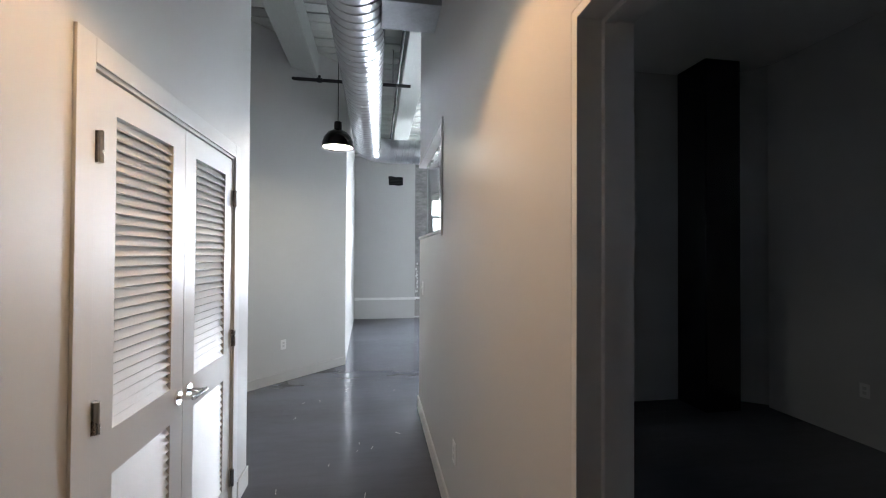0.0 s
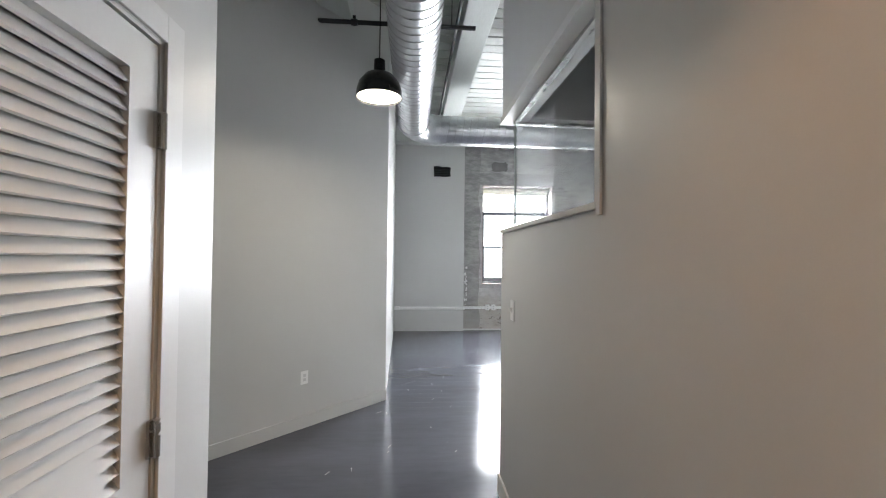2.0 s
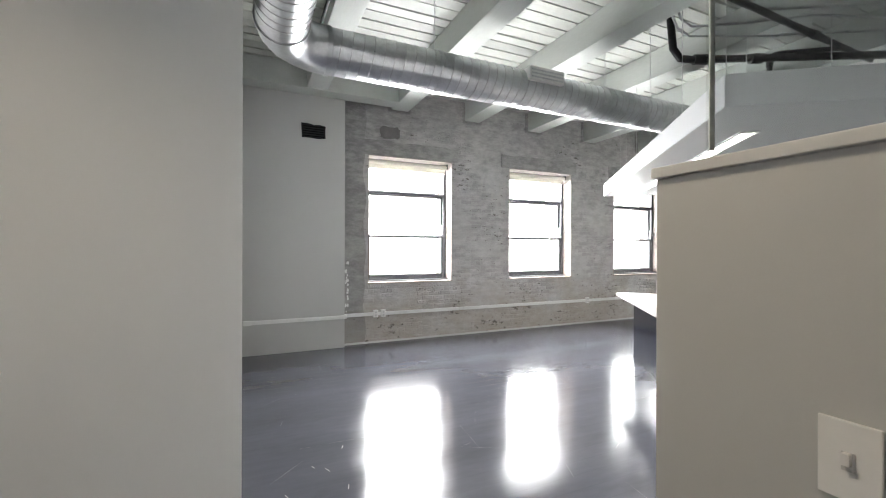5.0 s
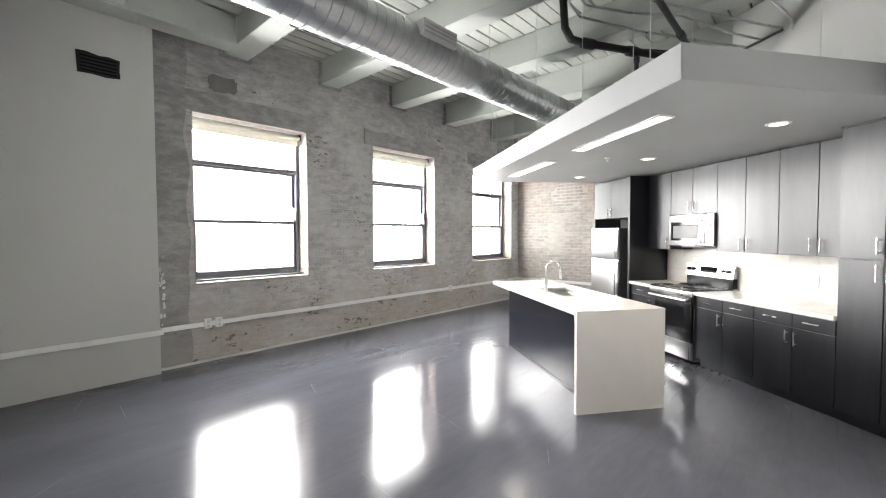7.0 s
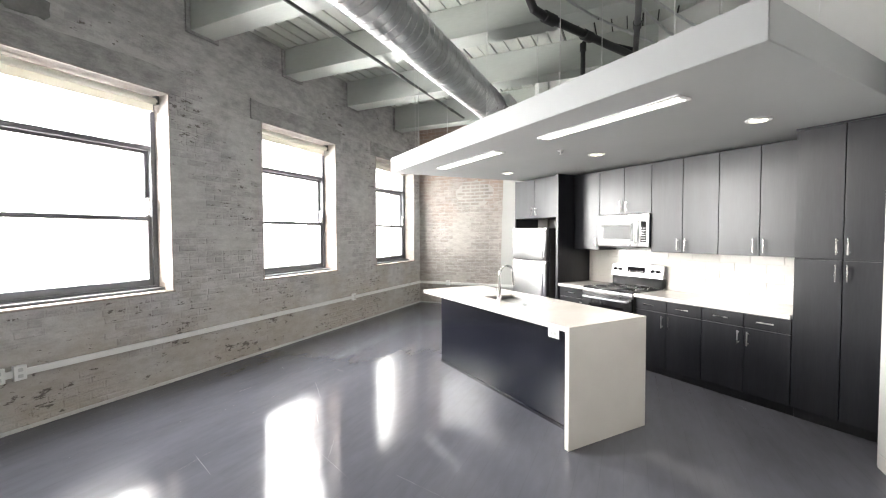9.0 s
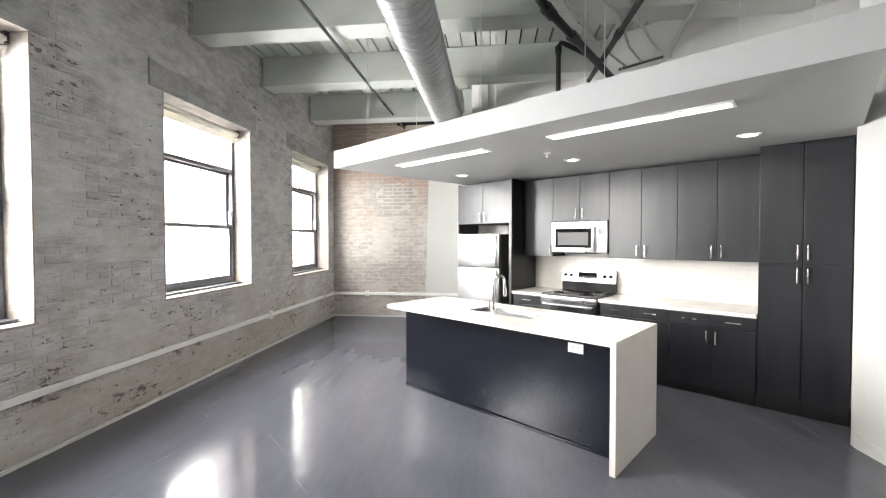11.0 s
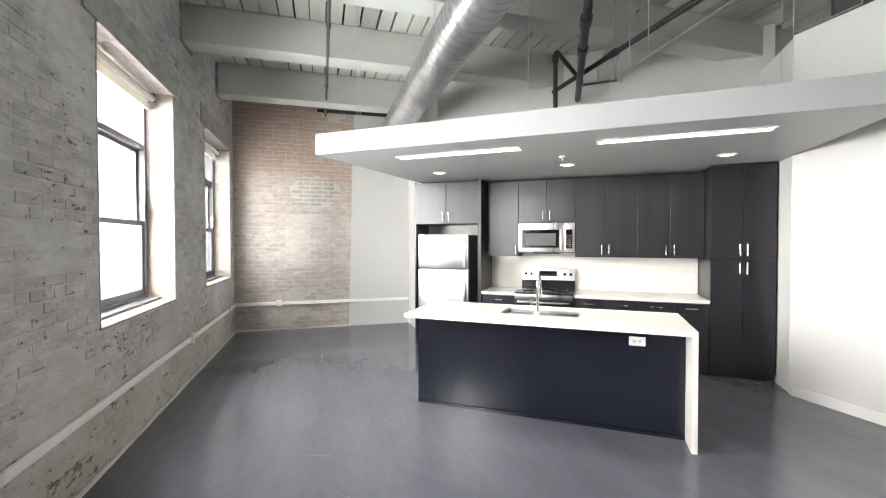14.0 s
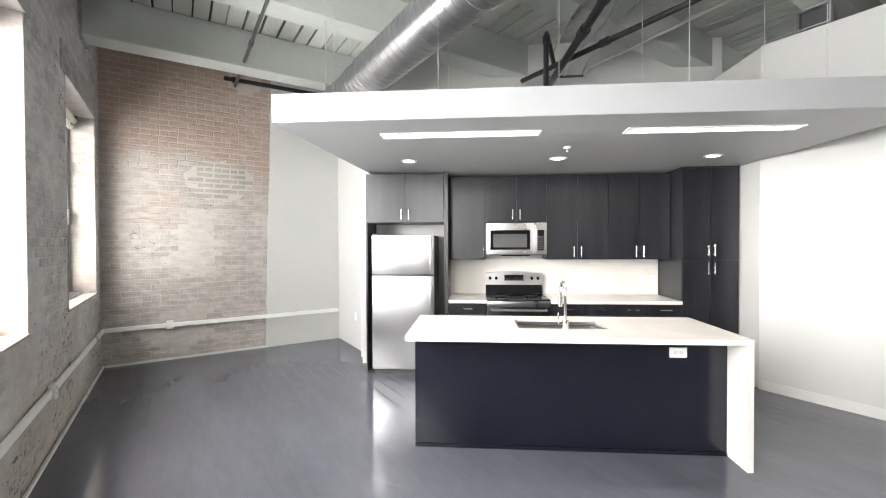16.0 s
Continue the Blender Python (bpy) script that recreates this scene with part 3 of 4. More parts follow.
# ---- louvred closet ----
cl = thing("door_1", (-0.42, 2.48, 0), "pair of grey painted louvred closet doors, closed", "closet door", kind="structure")
part("casing", boxes((-0.419, -0.409, 1.755, 1.838, 0, 2.235), (-0.419, -0.409, 3.122, 3.205, 0, 2.235), (-0.419, -0.409, 1.838, 3.122, 2.157, 2.235), bevel=0.002), TRIM, cl)
part("jamb", boxes((-0.55, -0.42, 1.841, 1.853, 0, 2.154), (-0.55, -0.42, 3.107, 3.119, 0, 2.154), (-0.55, -0.42, 1.853, 3.107, 2.143, 2.154)), TRIM, cl)
for a, b, hs in ((1.857, 2.478, 1.857), (2.482, 3.103, 3.103)):
    s = 0.112
    leaf = part("door_leaf", boxes((-0.46, -0.424, a, a + s, 0.01, 2.135), (-0.46, -0.424, b - s, b, 0.01, 2.135), (-0.46, -0.424, a + s, b - s, 2.03, 2.135), (-0.46, -0.424, a + s, b - s, 0.835, 0.985), (-0.46, -0.424, a + s, b - s, 0.01, 0.2)), TRIM, cl)
    slat = None
    for z0, z1 in ((0.2, 0.835), (0.985, 2.03)):
        k = round((z1 - z0) / 0.0355)
        for i in range(k):
            z = z0 + (i + 0.5) * (z1 - z0) / k
            if slat is None:
                bm = boxes((-0.0035, 0.0035, 0, b - a - 2 * s, -0.025, 0.025))
                bmesh.ops.rotate(bm, verts=bm.verts[:], cent=(0, 0, 0), matrix=Matrix.Rotation(radians(-34), 3, "Y"))
                slat = finish("slat", bm, TRIM)
            ob = new("slat", slat)
            ob.parent = leaf
            ob.matrix_basis = Matrix.Translation(Vector((-0.443, a + s, z)) - base_of[cl.name])
    hy = 2.43 if hs < 2.4 else 2.53
    d = -1 if hs < 2.4 else 1
    hd = part("handle", rod((-0.425, hy, 0.93), (-0.415, hy, 0.93), 0.032, 20), CHROME, leaf, "chrome lever handle", smooth=True)
    part("lever", tube([(-0.416, hy, 0.93), (-0.36, hy, 0.93), (-0.352, hy + 0.01 * d, 0.93), (-0.35, hy + 0.02 * d, 0.93), (-0.35, hy - 0.09 * -d * -1, 0.93)], 0.0095, 10), CHROME, hd, smooth=True)
    for z in (0.22, 1.06, 1.9):
        hg = part("hinge", rod((-0.406, hs, z - 0.05), (-0.406, hs, z + 0.05), 0.01, 12, boxes((-0.4225, -0.414, hs - 0.018, hs + 0.018, z - 0.05, z + 0.05))), NICKEL, cl, "brushed nickel hinge")


cl.location.x += 0.017


# ---- pendants ----
def pendant(p):
    ob = thing("pendant_lamp", (p[0], p[1], TOP), "black enamelled dome pendant lamp, lit, hung on a black cord", "pendant lamp", "pendant lamps")
    part("shade", lathe([(0.03, 0.27), (0.038, 0.265), (0.041, 0.19), (0.054, 0.18), (0.1, 0.155), (0.14, 0.105), (0.157, 0.05), (0.16, 0.0), (0.155, 0.0), (0.15, 0.05), (0.13, 0.095), (0.09, 0.14), (0.03, 0.165)], p, 40), BLACK, ob, "black dome shade", smooth=True)
    part("diffuser", rod((p[0], p[1], p[2] + 0.012), (p[0], p[1], p[2] + 0.02), 0.152, 40), WARMGLOW, ob, "glowing white disc")
    part("cord", rod((p[0], p[1], p[2] + 0.27), (p[0], p[1], TOP - 0.03), 0.004, 8), BLACK, ob)
    part("ceiling_rose", rod((p[0], p[1], TOP - 0.035), (p[0], p[1], TOP), 0.055, 20), BLACK, ob)


for p in PENDANTS:
    pendant(p)

# ---- air duct ----
DX, DY, DZ, DR = 0.3, 8.1, 3.46, 0.215
duct = thing("air_duct", (DX, 2, DZ), "exposed round spiral galvanised steel air duct under the ceiling", "air duct")


def straight(p, q, r):
    """A plain round duct run."""
    return tube([p, q], r, 48)


def lock_seams(p, q, r, pitch=0.105):
    """Raised slanting seams round a run, one joined mesh."""
    p, q = Vector(p), Vector(q)
    m = Matrix.Translation(p) @ (q - p).to_track_quat("Z", "Y").to_matrix().to_4x4()
    bm = bmesh.new()
    seg = 40
    for i in range(1, int((q - p).length / pitch)):
        rings = []
        for dr, dh in ((-0.002, -0.007), (0.005, -0.004), (0.005, 0.004), (-0.002, 0.007)):
            rings.append([bm.verts.new(m @ Vector(((r + dr) * math.cos(2 * math.pi * k / seg), (r + dr) * math.sin(2 * math.pi * k / seg), i * pitch + dh + 0.03 * math.sin(2 * math.pi * k / seg)))) for k in range(seg)])
        for a, b in zip(rings, rings[1:]):
            for k in range(seg):
                bm.faces.new((a[k], a[(k + 1) % seg], b[(k + 1) % seg], b[k]))
    return bm


ER = 0.42
for p, q in (((DX, -2.9, DZ), (DX, DY - ER, DZ)), ((DX + ER, DY, DZ), (8.95, DY, DZ))):
    run = part("duct_run", straight(p, q, DR), GALV, duct, smooth=True)
    tagged(part("lock_seams", lock_seams(p, q, DR), SEAM, run, smooth=True), kind="stuff")
c = Vector((DX + ER, DY - ER, DZ))
pts = [c + Vector((-ER * math.cos(t), ER * math.sin(t), 0)) for t in [i * math.pi / 10 for i in range(6)]]
el = part("elbow", tube([pts[0] - Vector((0, 0.03, 0))] + pts + [pts[-1] + Vector((0.03, 0, 0))], DR + 0.004, 40), GALV, duct, "segmented steel elbow", smooth=True)
for q, d in ((pts[0], (0, 1, 0)), (pts[-1], (1, 0, 0))):
    part("seam_band", rod(q - 0.02 * Vector(d), q + 0.02 * Vector(d), DR + 0.012, 40), GALV, el, smooth=True)
for x in (3.15, 6.6):
    reg = part("register", boxes((x - 0.24, x + 0.24, DY - DR - 0.05, DY - DR * 0.5, DZ + 0.02, DZ + 0.17), bevel=0.004), TRIM, duct, "pale rectangular air register")
    for i in range(3):
        part("louvre", boxes((x - 0.22, x + 0.22, DY - DR - 0.056, DY - DR - 0.05, DZ + 0.045 + 0.04 * i, DZ + 0.06 + 0.04 * i)), GALV, reg)
part("branch_box", boxes((DX + DR - 0.03, 0.898, 3.25, 3.62, DZ - 0.16, DZ + 0.2), bevel=0.004), GALV, duct, "rectangular branch into the wall")
for x in (1.85, 4.3, 7.2):
    hg = part("hanger_strap", rod((x, DY, DZ + DR), (x, DY, TOP), 0.004, 6), WIRE, duct)
    part("clamp", rod((x - 0.012, DY, DZ), (x + 0.012, DY, DZ), DR + 0.008, 40), GALV, hg, smooth=True)

# ---- kitchen ----
def hbar(bm, v, u, z, length, upright=True):
    """A bar pull on two posts, standing off a front at v."""
    h = length / 2
    d = Vector((0, 0, h)) if upright else Vector((0, h, 0))
    c = Vector((v - 0.032, u, z))
    rod(c - d, c + d, 0.006, 10, bm)
    for s in (-0.72, 0.72):
        rod(c + s * d, c + s * d + Vector((0.032, 0, 0)), 0.0045, 8, bm)
    return bm


def front(ob, name, v, u0, u1, z0, z1, pull=None, flat=False):
    """A slab front with a thin gap all round, and its bar pull (u, z)."""
    g = 0.0035
    d = part(name, boxes((v, v + 0.019, u0 + g, u1 - g, z0 + g, z1 - g), bevel=0.0018), CAB, ob)
    if pull:
        part("handle", hbar(bmesh.new(), v, pull[0], pull[1], 0.13, not flat), NICKEL, d, "brushed nickel bar handle", smooth=True)


WALLV = 1.588


def wall_cabinet(u0, u1, z0, z1, v, doors, label, low=True):
    ob = thing("wall_cabinet", ((v + WALLV) / 2, (u0 + u1) / 2, z0), label, "cabinet", "kitchen wall cabinets", K)
    part("body", boxes((v + 0.02, WALLV, u0, u1, z0, z1)), CAB, ob)
    for a, b, pu in doors:
        front(ob, "door", v, a, b, z0, z1, (pu, z0 + 0.1))
    return ob


UP, UB = 2.44, 1.375
UF = 1.235
for a, b in ((6.9, 7.65), (7.65, 8.41)):
    m = (a + b) / 2
    wall_cabinet(a, b, UB, UP, UF, ((a, m, m - 0.045), (m, b, m + 0.045)), "tall black stained wall cabinet with two slab doors")
wall_cabinet(8.41, 9.175, 1.845, UP, UF, ((8.41, 8.79, 8.745), (8.79, 9.175, 8.835)), "short black stained wall cabinet above the microwave")
wall_cabinet(9.175, 9.635, UB, UP, UF, ((9.175, 9.635, 9.21),), "single black stained wall cabinet beside the fridge panel")
wall_cabinet(9.69, 10.64, 1.84, UP, 0.955, ((9.69, 10.165, 10.12), (10.165, 10.64, 10.21)), "deep black stained cabinet above the fridge")

fp = thing("tall_cabinet_side", (1.27, 9.66, 0), "tall black stained end panel beside the fridge", "cabinet side", "", K)
part("panel", boxes((0.93, WALLV, 9.64, 9.685, 0, UP + 0.01), bevel=0.001), CAB, fp)
sp = thing("tall_cabinet_side", (1.27, 10.65, 0), "tall black stained end panel on the outer side of the fridge", "cabinet side", "", K)
part("panel", boxes((0.97, WALLV, 10.642, 10.66, 0, UP + 0.01)), CAB, sp)

pn = thing("pantry_cabinet", (1.27, 6.58, 0), "tall black stained pantry cabinet with four slab doors", "cabinet", "", K)
part("body", boxes((0.975, WALLV, 6.262, 6.895, 0.1, 2.455), (1.03, WALLV, 6.262, 6.895, 0, 0.1)), CAB, pn)
part("crown", boxes((0.95, WALLV, 6.26, 6.897, 2.455, 2.468)), CAB, pn)
pm = 6.578
for a, b, pu in ((6.262, pm, pm - 0.035), (pm, 6.895, pm + 0.035)):
    front(pn, "door", 0.955, a, b, 1.385, 2.455, (pu, 1.49))
    front(pn, "door", 0.955, a, b, 0.1, 1.38, (pu, 1.28))


def base_cabinet(u0, u1, drawers, doors, label):
    ob = thing("base_cabinet", (1.27, (u0 + u1) / 2, 0), label, "cabinet", "kitchen base cabinets", K)
    part("body", boxes((0.98, WALLV, u0, u1, 0.1, 0.855)), CAB, ob)
    part("toe_kick", boxes((1.04, WALLV, u0, u1, 0, 0.1)), CAB, ob)
    for a, b in drawers:
        front(ob, "drawer", 0.96, a, b, 0.725, 0.85, ((a + b) / 2, 0.79), True)
    for a, b, pu in doors:
        front(ob, "door", 0.96, a, b, 0.1, 0.72, (pu, 0.62))


base_cabinet(6.9, 7.65, ((6.9, 7.265), (7.265, 7.65)), ((6.9, 7.265, 7.225), (7.265, 7.65, 7.305)), "black stained base cabinet with two drawers and two doors")
base_cabinet(7.65, 8.405, ((7.65, 8.025), (8.025, 8.405)), ((7.65, 8.025, 7.985), (8.025, 8.405, 8.065)), "black stained base cabinet beside the stove")
base_cabinet(9.18, 9.635, ((9.18, 9.635),), ((9.18, 9.635, 9.225),), "narrow black stained base cabinet beside the fridge panel")
for a, b in ((6.9, 8.41), (9.175, 9.637)):
    solo("countertop", boxes((0.93, WALLV, a, b, 0.857, 0.897), bevel=0.003), QUARTZ, "white quartz countertop on dark base cabinets", "countertop", turn=K)

# backsplash of long white tiles
bs = thing("backsplash", (1.585, 8.3, 0.9), "glossy white tiled backsplash above the counter", "backsplash", "", K)
part("backing", boxes((1.576, 1.587, 6.9, 9.637, 0.899, 1.374)), GROUT, bs, "pale grout bed")
th, tl = 0.095, 0.3
tile_mesh = finish("tile", boxes((0, 0.006, 0, tl - 0.003, 0, th - 0.003), bevel=0.001), TILE)
tile_half = finish("tile", boxes((0, 0.006, 0, tl / 2 - 0.003, 0, th - 0.003), bevel=0.001), TILE)
for r in range(5):
    u = 6.905
    first = r % 2
    while u < 9.62:
        half = first or u + tl > 9.64
        ob = new("tile", tile_half if half else tile_mesh)
        ob.parent = bs
        ob.matrix_basis = Matrix.Translation(Vector((1.57 + rnd.uniform(0, 0.0012), u, 0.899 + r * th)) - base_of[bs.name])
        u += tl / 2 if half else tl
        first = 0

# fridge
fg = thing("fridge", (1.2, 10.2, 0), "stainless steel top-freezer fridge in a dark cabinet bay", "fridge", "", K)
FV, FA, FB = 0.85, 9.8, 10.56
part("body", boxes((FV + 0.07, 1.55, FA + 0.005, FB - 0.005, 0.03, 1.68), bevel=0.006), DARKGREY, fg, "dark grey case")
for nm, z0, z1 in (("freezer_door", 1.205, 1.685), ("fridge_door", 0.06, 1.195)):
    dr = part(nm, boxes((FV, FV + 0.065, FA, FB, z0, z1), bevel=0.014), STEEL, fg, "brushed stainless door", smooth=True)
    za, zb = (1.23, 1.66) if z0 > 1 else (0.62, 1.17)
    bm = boxes((FV - 0.045, FV - 0.025, FA + 0.025, FA + 0.06, za, zb), (FV - 0.026, FV + 0.004, FA + 0.03, FA + 0.055, za, za + 0.03), (FV - 0.026, FV + 0.004, FA + 0.03, FA + 0.055, zb - 0.03, zb), bevel=0.004)
    part("handle", bm, STEEL, dr, "stainless bar handle", smooth=True)
part("badge", rod((FV - 0.002, FB - 0.05, 1.64), (FV + 0.002, FB - 0.05, 1.64), 0.012, 16), PLASTIC, fg)
part("kick_grille", boxes((FV + 0.03, FV + 0.07, FA + 0.02, FB - 0.02, 0.0, 0.055)), DARKGREY, fg)
part("hinge_cover", boxes((FV + 0.01, FV + 0.09, FB - 0.08, FB - 0.01, 1.686, 1.7), bevel=0.003), DARKGREY, fg)

# stove
st = thing("stove", (1.25, 8.79, 0), "stainless and black electric range with coil burners", "stove", "", K)
SA, SB = 8.42, 9.17
part("body", boxes((0.95, 1.56, SA, SB, 0.04, 0.885)), DARKGREY, st)
part("cooktop", boxes((0.93, 1.5, SA - 0.003, SB + 0.003, 0.886, 0.908), bevel=0.006), BLACK, st, "black enamelled cooktop", smooth=True)
for v, u, r in ((1.06, 8.6, 0.1), (1.06, 8.99, 0.078), (1.35, 8.6, 0.078), (1.35, 8.99, 0.1)):
    bp = part("drip_bowl", lathe([(r + 0.015, 0.0), (r + 0.012, 0.005), (r * 0.6, 0.0015), (0.004, 0.001)], (v, u, 0.909), 28), CHROME, st, "chrome drip bowl", smooth=True)
    coil = [(v + (0.02 + (r - 0.025) * i / 72) * math.cos(i * math.pi / 9), u + (0.02 + (r - 0.025) * i / 72) * math.sin(i * math.pi / 9), 0.919) for i in range(73)]
    part("coil", tube(coil, 0.0045, 6), BLACK, bp, "black coil burner", smooth=True)
dr = part("oven_door", boxes((0.915, 0.948, SA + 0.005, SB - 0.005, 0.27, 0.82), bevel=0.006), BLACK, st, "black oven door", smooth=True)
part("oven_window", boxes((0.911, 0.9145, SA + 0.12, SB - 0.12, 0.42, 0.7)), GLOSSBLACK, dr, "dark glass window")
part("handle", tube([(0.915, SA + 0.05, 0.785), (0.872, SA + 0.05, 0.785), (0.868, SA + 0.09, 0.785), (0.868, SB - 0.09, 0.785), (0.872, SB - 0.05, 0.785), (0.915, SB - 0.05, 0.785)], 0.012, 10), STEEL, dr, "stainless bar handle", smooth=True)
part("front_trim", boxes((0.916, 0.948, SA, SB, 0.822, 0.884), bevel=0.006), STEEL, st, "stainless front rail", smooth=True)
part("lower_drawer", boxes((0.918, 0.948, SA + 0.005, SB - 0.005, 0.06, 0.262), bevel=0.006), STEEL, st, "stainless storage drawer", smooth=True)
bk = part("back_guard", boxes((1.5, 1.56, SA + 0.002, SB - 0.002, 0.908, 1.03), bevel=0.004), BLACK, st, "black splash guard")
bm = bmesh.new()
ring = [(1.485, 1.03), (1.515, 1.19), (1.56, 1.2), (1.56, 1.03)]
n = 16
rows = []
for i in range(n + 1):
    u = SA + (SB - SA) * i / n
    arch = 0.022 * (1 - ((i / n) * 2 - 1) ** 2) - 0.012
    rows.append([bm.verts.new((v, u, z + (arch if z > 1.1 else 0))) for v, z in ring])
for a, b in zip(rows, rows[1:]):
    for k in range(4):
        bm.faces.new((a[k], a[(k + 1) % 4], b[(k + 1) % 4], b[k]))
bm.faces.new(rows[0]), bm.faces.new(rows[-1][::-1])
pnl = part("control_panel", bm, STEEL, st, "arched stainless control panel", smooth=True)
part("clock_display", boxes((1.487, 1.51, 8.67, 8.92, 1.085, 1.16)), GLOSSBLACK, pnl, "black clock display")
for i in range(6):
    part("button", boxes((1.484, 1.488, 8.69 + 0.038 * i, 8.703 + 0.038 * i, 1.1, 1.108)), NICKEL, pnl)
for u in (8.48, 8.56, 9.03, 9.11):
    part("knob", rod((1.47, u, 1.115), (1.5, u, 1.12), 0.02, 18), BLACK, pnl, "black control knob", smooth=True)

# microwave
mw = thing("microwave", (1.4, 8.79, 1.42), "stainless over-range microwave under the cabinet", "microwave", "", K)
MV, MA, MB, M0, M1 = 1.2, 8.415, 9.17, 1.43, 1.838
part("case", boxes((MV + 0.03, WALLV - 0.02, MA, MB, M0, M1), bevel=0.003), DARKGREY, mw)
md = part("door", boxes((MV, MV + 0.03, 8.56, MB, M0 + 0.01, M1), bevel=0.005), STEEL, mw, "stainless door", smooth=True)
part("door_glass", boxes((MV - 0.002, MV + 0.001, 8.62, MB - 0.05, M0 + 0.07, M1 - 0.09)), GLOSSBLACK, md, "black glass surround")
part("inner_window", boxes((MV - 0.004, MV - 0.002, 8.66, MB - 0.09, M0 + 0.1, M1 - 0.14)), DARKGREY, md, "grey mesh window")
part("handle", tube([(MV + 0.005, 8.585, M0 + 0.05), (MV - 0.035, 8.585, M0 + 0.06), (MV - 0.038, 8.585, M0 + 0.1), (MV - 0.038, 8.585, M1 - 0.12), (MV - 0.035, 8.585, M1 - 0.09), (MV + 0.005, 8.585, M1 - 0.08)], 0.01, 10), STEEL, md, "stainless bar handle", smooth=True)
ct = part("control_panel", boxes((MV, MV + 0.03, MA, 8.557, M0 + 0.01, M1), bevel=0.004), STEEL, mw, smooth=True)
part("keypad", boxes((MV - 0.002, MV + 0.001, MA + 0.03, 8.53, M0 + 0.06, M1 - 0.09)), GLOSSBLACK, ct, "black keypad")
for r in range(6):
    for k in range(3):
        part("key", boxes((MV - 0.0035, MV - 0.002, MA + 0.042 + 0.026 * k, MA + 0.054 + 0.026 * k, M0 + 0.08 + 0.03 * r, M0 + 0.086 + 0.03 * r)), NICKEL, ct)
part("vent_strip", boxes((MV + 0.04, MV + 0.3, MA + 0.2, MB - 0.2, M0 - 0.012, M0)), BLACK, mw)
part("badge", rod((MV - 0.002, 8.8, M1 - 0.035), (MV + 0.001, 8.8, M1 - 0.035), 0.012, 16), NICKEL, mw)

# island
isl = thing("kitchen_island", (-0.6, 8.6, 0), "kitchen island with navy panel and white quartz waterfall end", "kitchen island", "", K)
IA, IB = 7.42, 9.83
part("navy_panel", boxes((-0.885, -0.866, IA + 0.042, IB - 0.04, 0.03, 0.874), bevel=0.001), NAVY, isl, "satin navy back panel")
part("plinth_trim", boxes((-0.895, -0.866, IA + 0.042, IB - 0.04, 0, 0.028), bevel=0.003), NAVY, isl)
part("body", boxes((-0.864, -0.28, IA + 0.042, IB - 0.04, 0.1, 0.874), (-0.864, -0.34, IA + 0.042, IB - 0.04, 0, 0.1)), CAB, isl)
S = (-0.8, -0.42, 8.28, 8.98)
bm = boxes((-1.115, S[0], IA, IB, 0.876, 0.916), (S[1], -0.245, IA, IB, 0.876, 0.916), (S[0], S[1], IA, S[2], 0.876, 0.916), (S[0], S[1], S[3], IB, 0.876, 0.916))
bmesh.ops.remove_doubles(bm, verts=bm.verts[:], dist=0.0001)
part("worktop", bm, QUARTZ, isl, "white quartz worktop with a sink cut-out")
part("waterfall_end", boxes((-1.115, -0.245, IA, IA + 0.04, 0, 0.8755)), QUARTZ, isl, "white quartz waterfall end panel")
sk = thing("sink", (-0.61, 8.63, 0.7), "undermount stainless steel sink in the island", "sink", "", K)
part("basin", boxes((S[0] - 0.01, S[0], S[2], S[3], 0.72, 0.875), (S[1], S[1] + 0.01, S[2], S[3], 0.72, 0.875), (S[0], S[1], S[2] - 0.01, S[2], 0.72, 0.875), (S[0], S[1], S[3], S[3] + 0.01, 0.72, 0.875), (S[0], S[1], S[2], S[3], 0.71, 0.72)), STEEL, sk)
part("rim", boxes((S[0], S[0] + 0.006, S[2], S[3], 0.872, 0.9), (S[1] - 0.006, S[1], S[2], S[3], 0.872, 0.9), (S[0] + 0.006, S[1] - 0.006, S[2], S[2] + 0.006, 0.872, 0.9), (S[0] + 0.006, S[1] - 0.006, S[3] - 0.006, S[3], 0.872, 0.9)), STEEL, sk)
part("drain", rod((-0.61, 8.63, 0.72), (-0.61, 8.63, 0.726), 0.045, 24), CHROME, sk)
fc = thing("faucet", (-0.83, 8.63, 0.916), "tall chrome gooseneck kitchen tap on the island", "faucet", "", K)
FX, FU = -0.845, 8.63
part("base", rod((FX, FU, 0.916), (FX, FU, 0.99), 0.024, 20), CHROME, fc, smooth=True)
goose = [(FX, FU, 0.985), (FX, FU, 1.17)] + [(FX + 0.085 - 0.085 * math.cos(t), FU, 1.19 + 0.085 * math.sin(t)) for t in [i * math.pi / 10 for i in range(10)]] + [(FX + 0.171, FU, 1.175), (FX + 0.175, FU, 1.14)]
part("spout", tube(goose, 0.0125, 14), CHROME, fc, "gooseneck spout", smooth=True)
part("spray_head", rod((FX + 0.175, FU, 1.15), (FX + 0.182, FU, 1.07), 0.017, 16), CHROME, fc, smooth=True)
part("lever", tube([(FX, FU + 0.02, 0.965), (FX, FU + 0.05, 0.965), (FX, FU + 0.055, 1.05)], 0.006, 8), CHROME, fc, smooth=True)

